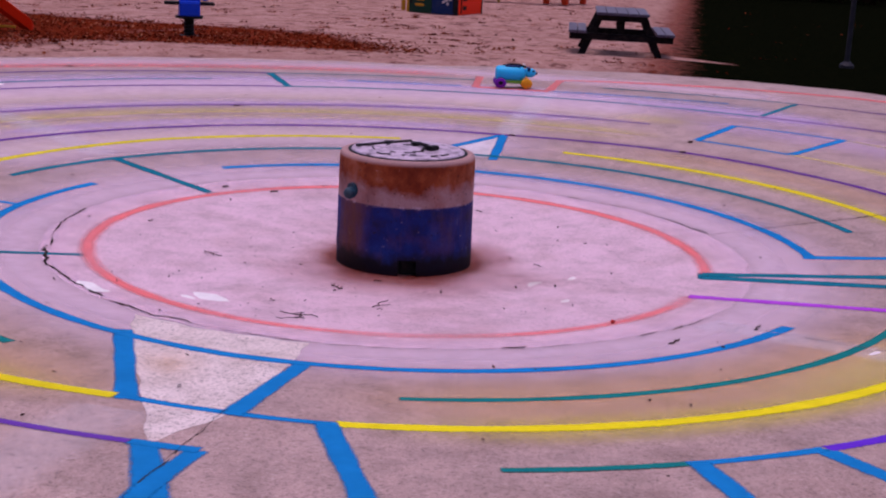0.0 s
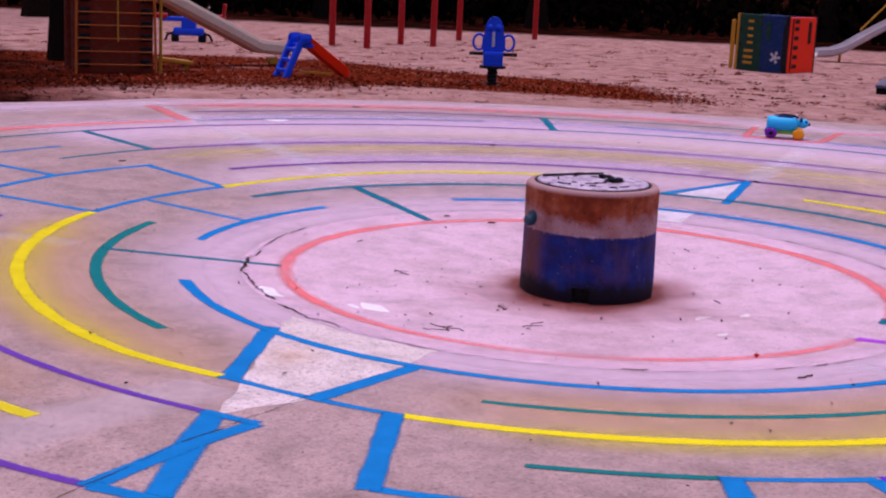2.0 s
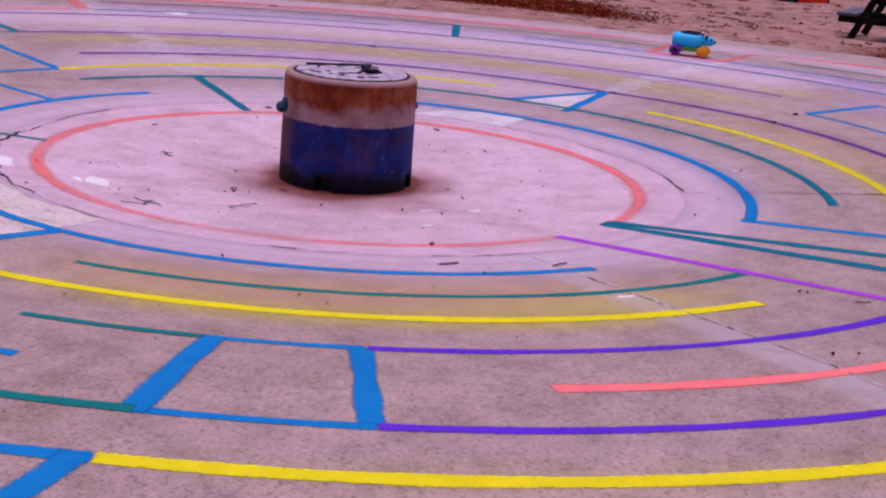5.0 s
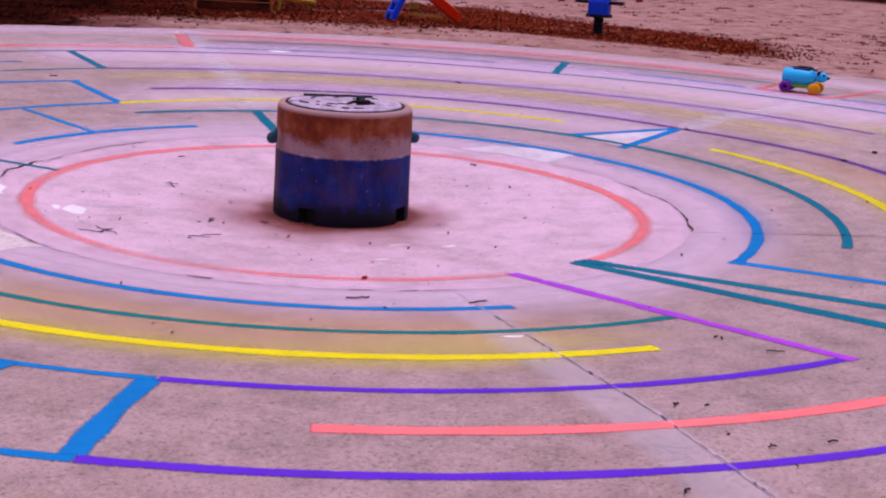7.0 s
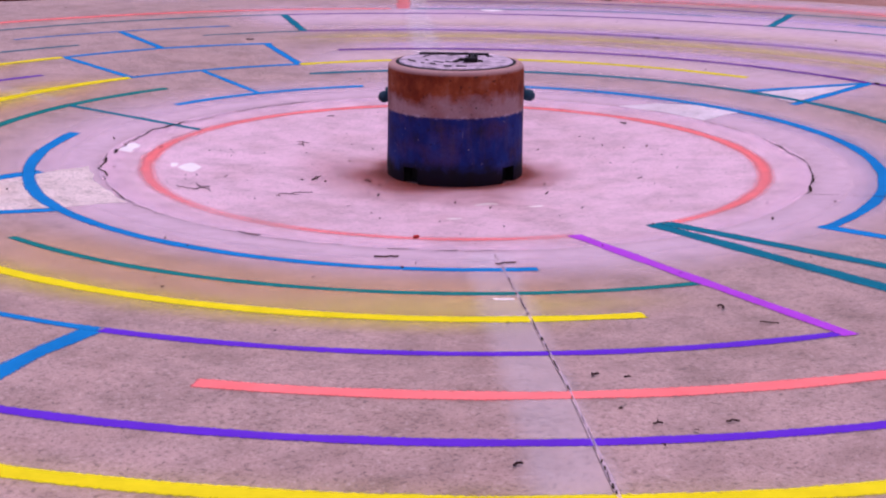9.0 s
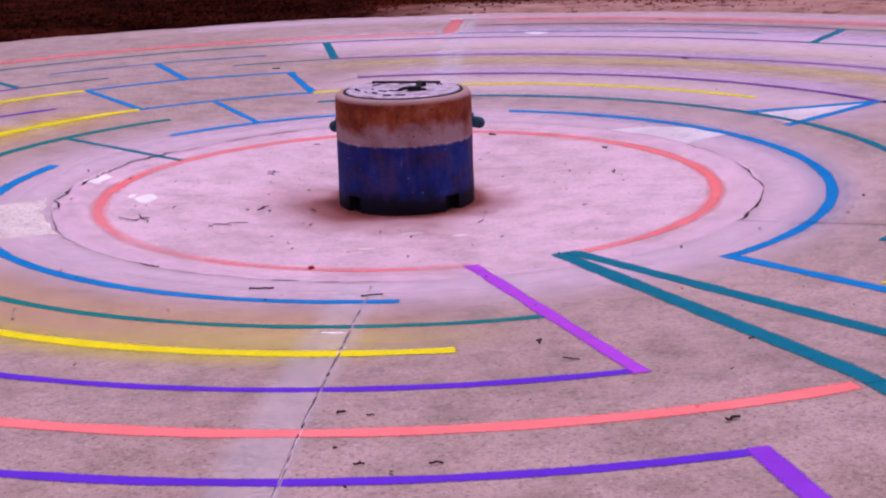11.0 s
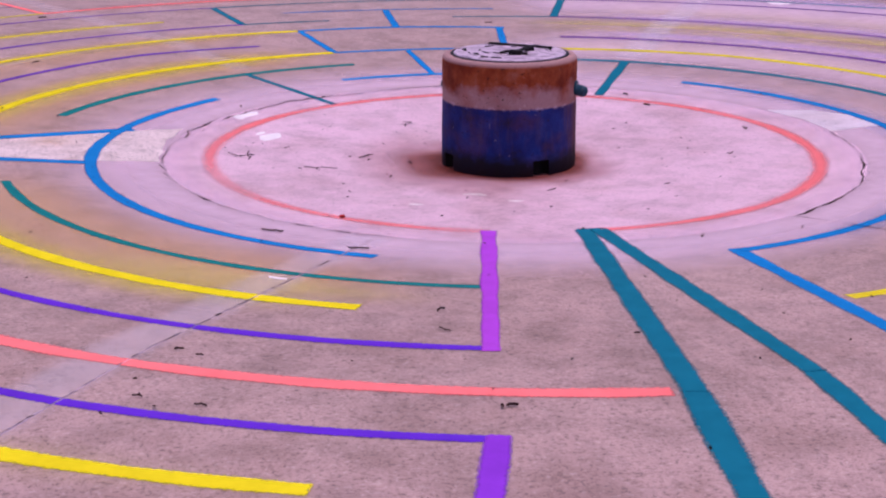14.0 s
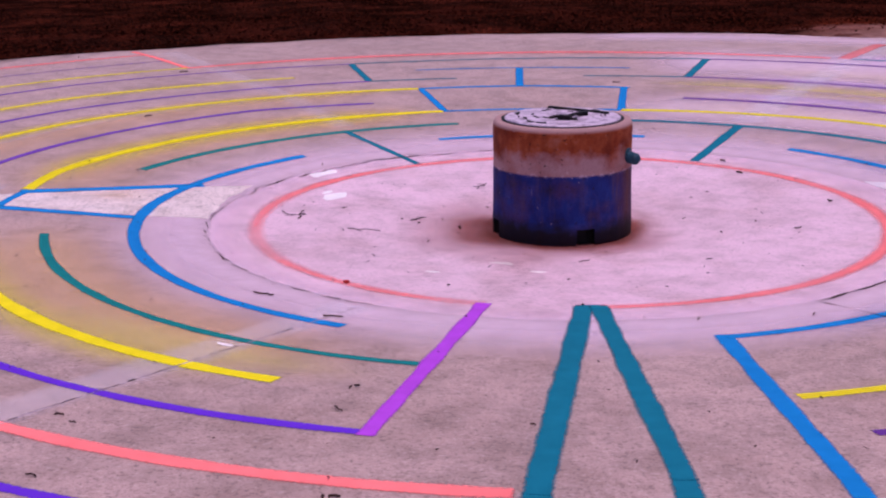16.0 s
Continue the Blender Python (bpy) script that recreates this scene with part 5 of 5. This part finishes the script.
# ---- leaf litter on the ground and bits on the concrete ----


def leaves(name, spots, label, size=(0.03, 0.06), mat=None):
    rnd = random.Random(5)
    verts, faces = [], []
    for x, y, z in spots:
        q = Euler((rnd.gauss(0, 0.35), rnd.gauss(0, 0.35), rnd.uniform(0, 6.3))).to_matrix()
        s = rnd.uniform(*size)
        b = rnd.uniform(0.05, 0.35)
        k = len(verts)
        pts = [(-1, 0, 0), (-0.3, -0.5, b), (0.4, -0.42, b), (1.05, 0, 0.1), (0.4, 0.42, b), (-0.3, 0.5, b)]
        vs = [q @ Vector(p) * s for p in pts]
        low = min(v.z for v in vs)
        verts += [(x + v.x, y + v.y, z + v.z - low + 0.002) for v in vs]
        faces += [(k, k + 1, k + 2, k + 3), (k, k + 3, k + 4, k + 5)]
    me = bpy.data.meshes.new(name)
    me.from_pydata(verts, [], faces)
    me.materials.append(mat or M_LITTER)
    return tagged(new(name, me), label, "leaves", kind="stuff")


rnd = random.Random(21)
spots = []
while len(spots) < 40000:
    az = rnd.uniform(-12, 150)
    near = rim_at(az) - 0.08
    r = near + (17.0 - near) * rnd.random() ** 1.3
    x, y = r * math.cos(radians(az)), r * math.sin(radians(az))
    along, across = 0.86 * x + 0.5 * y, -0.5 * x + 0.86 * y
    inside = (along < 14.0 + 0.7 * min(across, 2.6) + rnd.gauss(0, 0.25) and across > -2.4 + rnd.gauss(0, 0.25)) or -0.8 * x + 0.55 * y > 1.2
    clear = 0.957 * x + 0.29 * y < 8.5 + rnd.gauss(0, 0.12) and not (-0.73 * x + 0.68 * y > -0.9 + rnd.gauss(0, 0.3) and r > 8.35 - (0.75 if az > 68 else 0.0) + rnd.gauss(0, 0.25)) and az < 76
    thin = noise.noise((x * 0.8, y * 0.8, 3)) < (0.04 if az > 45 else -0.2)
    if clear:
        inside = rnd.random() < 0.014
    if (inside and (not thin or rnd.random() < 0.4)) or rnd.random() < 0.003:
        spots.append((x, y, ground_z(r)))
# clumps of leaves blown into the footprints of the sand
for _ in range(420):
    az, r = rnd.uniform(-9, 62), rnd.uniform(8.6, 27.0)
    cx, cy, spread = r * math.cos(radians(az)), r * math.sin(radians(az)), rnd.uniform(0.03, 0.10)
    for _ in range(rnd.randint(5, 26)):
        x, y = cx + rnd.gauss(0, spread * 1.5), cy + rnd.gauss(0, spread)
        spots.append((x, y, ground_z(math.hypot(x, y)) + 0.004))
spots = [p for p in spots if p[1] > 0.069 * p[0] - 1.15 or rnd.random() < 0.06]
# leaves to the north get the darker brown material
north_leaves = [p for p in spots if -0.8 * p[0] + 0.55 * p[1] > 0.4 + rnd.gauss(0, 0.5)]
leaves("damp_leaf_litter", north_leaves, "dark brown leaf litter under the trees", (0.012, 0.030), M_DARKLEAF)
gone = set(north_leaves)
leaves("leaf_litter", [p for p in spots if p not in gone], "red-brown dry leaf litter along the pool rim", (0.012, 0.030))
spots = []
while len(spots) < 420:
    az, r = rnd.uniform(-180, 180), rnd.uniform(0.6, 7.2)
    spots.append((*place(r, az, 0.004),))
while len(spots) < 445:
    az, r = rnd.uniform(-180, 180), rnd.uniform(0.5, 1.9)
    spots.append((*place(r, az, 0.004),))
leaves("leaf_bits", spots, "small dry leaf bits on the concrete", (0.004, 0.013), M_TWIG)


def twig(a, b, thick=0.003, forks=0):
    """A dry twig lying from a to b, each (radius, direction), with short side shoots."""
    p, q = place(*a, 0.006), place(*b, 0.006)
    rn = random.Random(int(a[0] * 1000 + a[1]))
    d = q - p
    side = Vector((-d.y, d.x, 0))
    pts = [p + d * (i / 6) + side * (0.07 * rn.uniform(-1, 1) + (0.12 * math.sin(i * math.pi / 6) if d.length < 0.06 else 0)) + Vector((0, 0, 0.004 * rn.random())) for i in range(7)]
    bm = bmesh.new()
    thick *= 0.75
    put_tube(bm, [v - p for v in pts], thick, 5)
    for k in range(forks):
        o, w = pts[rn.randint(1, 5)], rn.choice((-1, 1))
        put_tube(bm, [o - p, o - p + d * rn.uniform(0.1, 0.25) + side * w * rn.uniform(0.15, 0.3) + Vector((0, 0, 0.004))], thick * 0.7, 5)
    ob = part("twig", bm, M_TWIG)
    ob.location = p
    tagged(ob, "dark dry twig lying on the concrete", "twig", "twigs on the concrete")


TWIGS = [
    ((2.02, -151.0), (2.01, -147.6), 0.0035, 1), ((2.22, -130.6), (2.18, -128.1), 0.0055, 0), ((2.31, -117.6), (2.285, -115.4), 0.005, 0),
    ((3.94, -115.75), (3.92, -115.4), 0.005, 1), ((3.97, -114.4), (3.96, -114.1), 0.004, 0), ((4.345, -114.6), (4.34, -114.2), 0.004, 1),
    ((4.354, -111.9), (4.352, -111.4), 0.004, 0), ((4.61, -119.9), (4.59, -119.6), 0.005, 0), ((3.19, -104.45), (3.19, -104.1), 0.005, 0),
    ((3.44, -103.9), (3.49, -103.2), 0.0035, 0), ((4.215, -99.95), (4.21, -99.5), 0.006, 0), ((3.49, -92.9), (3.50, -92.6), 0.004, 0),
    ((1.54, 174.4), (1.515, -178.5), 0.0035, 3), ((1.235, -169.6), (1.055, -167.4), 0.0032, 1), ((1.65, 175.9), (1.57, 179.6), 0.003, 3),
    ((0.895, 176.8), (0.835, 171.0), 0.004, 3), ((0.61, -176.8), (0.60, -172.6), 0.006, 0), ((1.27, -168.7), (1.26, -167.6), 0.003, 0),
    ((1.34, 169.0), (1.32, 167.4), 0.003, 0), ((1.75, 142.6), (1.74, 141.6), 0.003, 0), ((1.11, 116.2), (1.03, 122.4), 0.0035, 3), ((1.56, 91.6), (1.55, 90.0), 0.004, 0),
    ((1.87, 55.8), (1.86, 54.6), 0.007, 1), ((1.66, 47.8), (1.65, 46.0), 0.007, 1), ((1.595, 15.4), (1.59, 13.9), 0.006, 1), ((1.29, -7.2), (1.26, -9.6), 0.004, 2),
    ((1.08, -48.0), (1.06, -49.4), 0.003, 0), ((0.83, -86.4), (0.78, -82.0), 0.003, 0), ((4.33, 35.5), (4.32, 34.8), 0.007, 1), ((6.74, 45.2), (6.73, 44.6), 0.008, 0),
    ((3.66, -21.6), (3.65, -20.8), 0.007, 1), ((3.55, 1.6), (3.54, 0.8), 0.008, 1), ((4.02, -19.9), (4.01, -19.4), 0.012, 0), ((5.66, 126.5), (5.65, 125.8), 0.007, 0), ((3.92, 142.0), (3.91, 141.2), 0.006, 0), ((4.07, 83.6), (4.06, 82.7), 0.006, 0),
]
for a, b, thick, forks in TWIGS:
    twig(a, b, thick, forks)
leaf_at = place(1.74, -127.6, 0.002)
bm = bmesh.new()
bmesh.ops.create_uvsphere(bm, u_segments=10, v_segments=6, radius=0.014, matrix=Matrix.Diagonal((1.2, 0.9, 0.55, 1)))
ob = part("red_leaf", bm, M_REDST)
ob.location = leaf_at + Vector((0, 0, 0.008))
tagged(ob, "curled dark red leaf on the pink ring", "leaf")
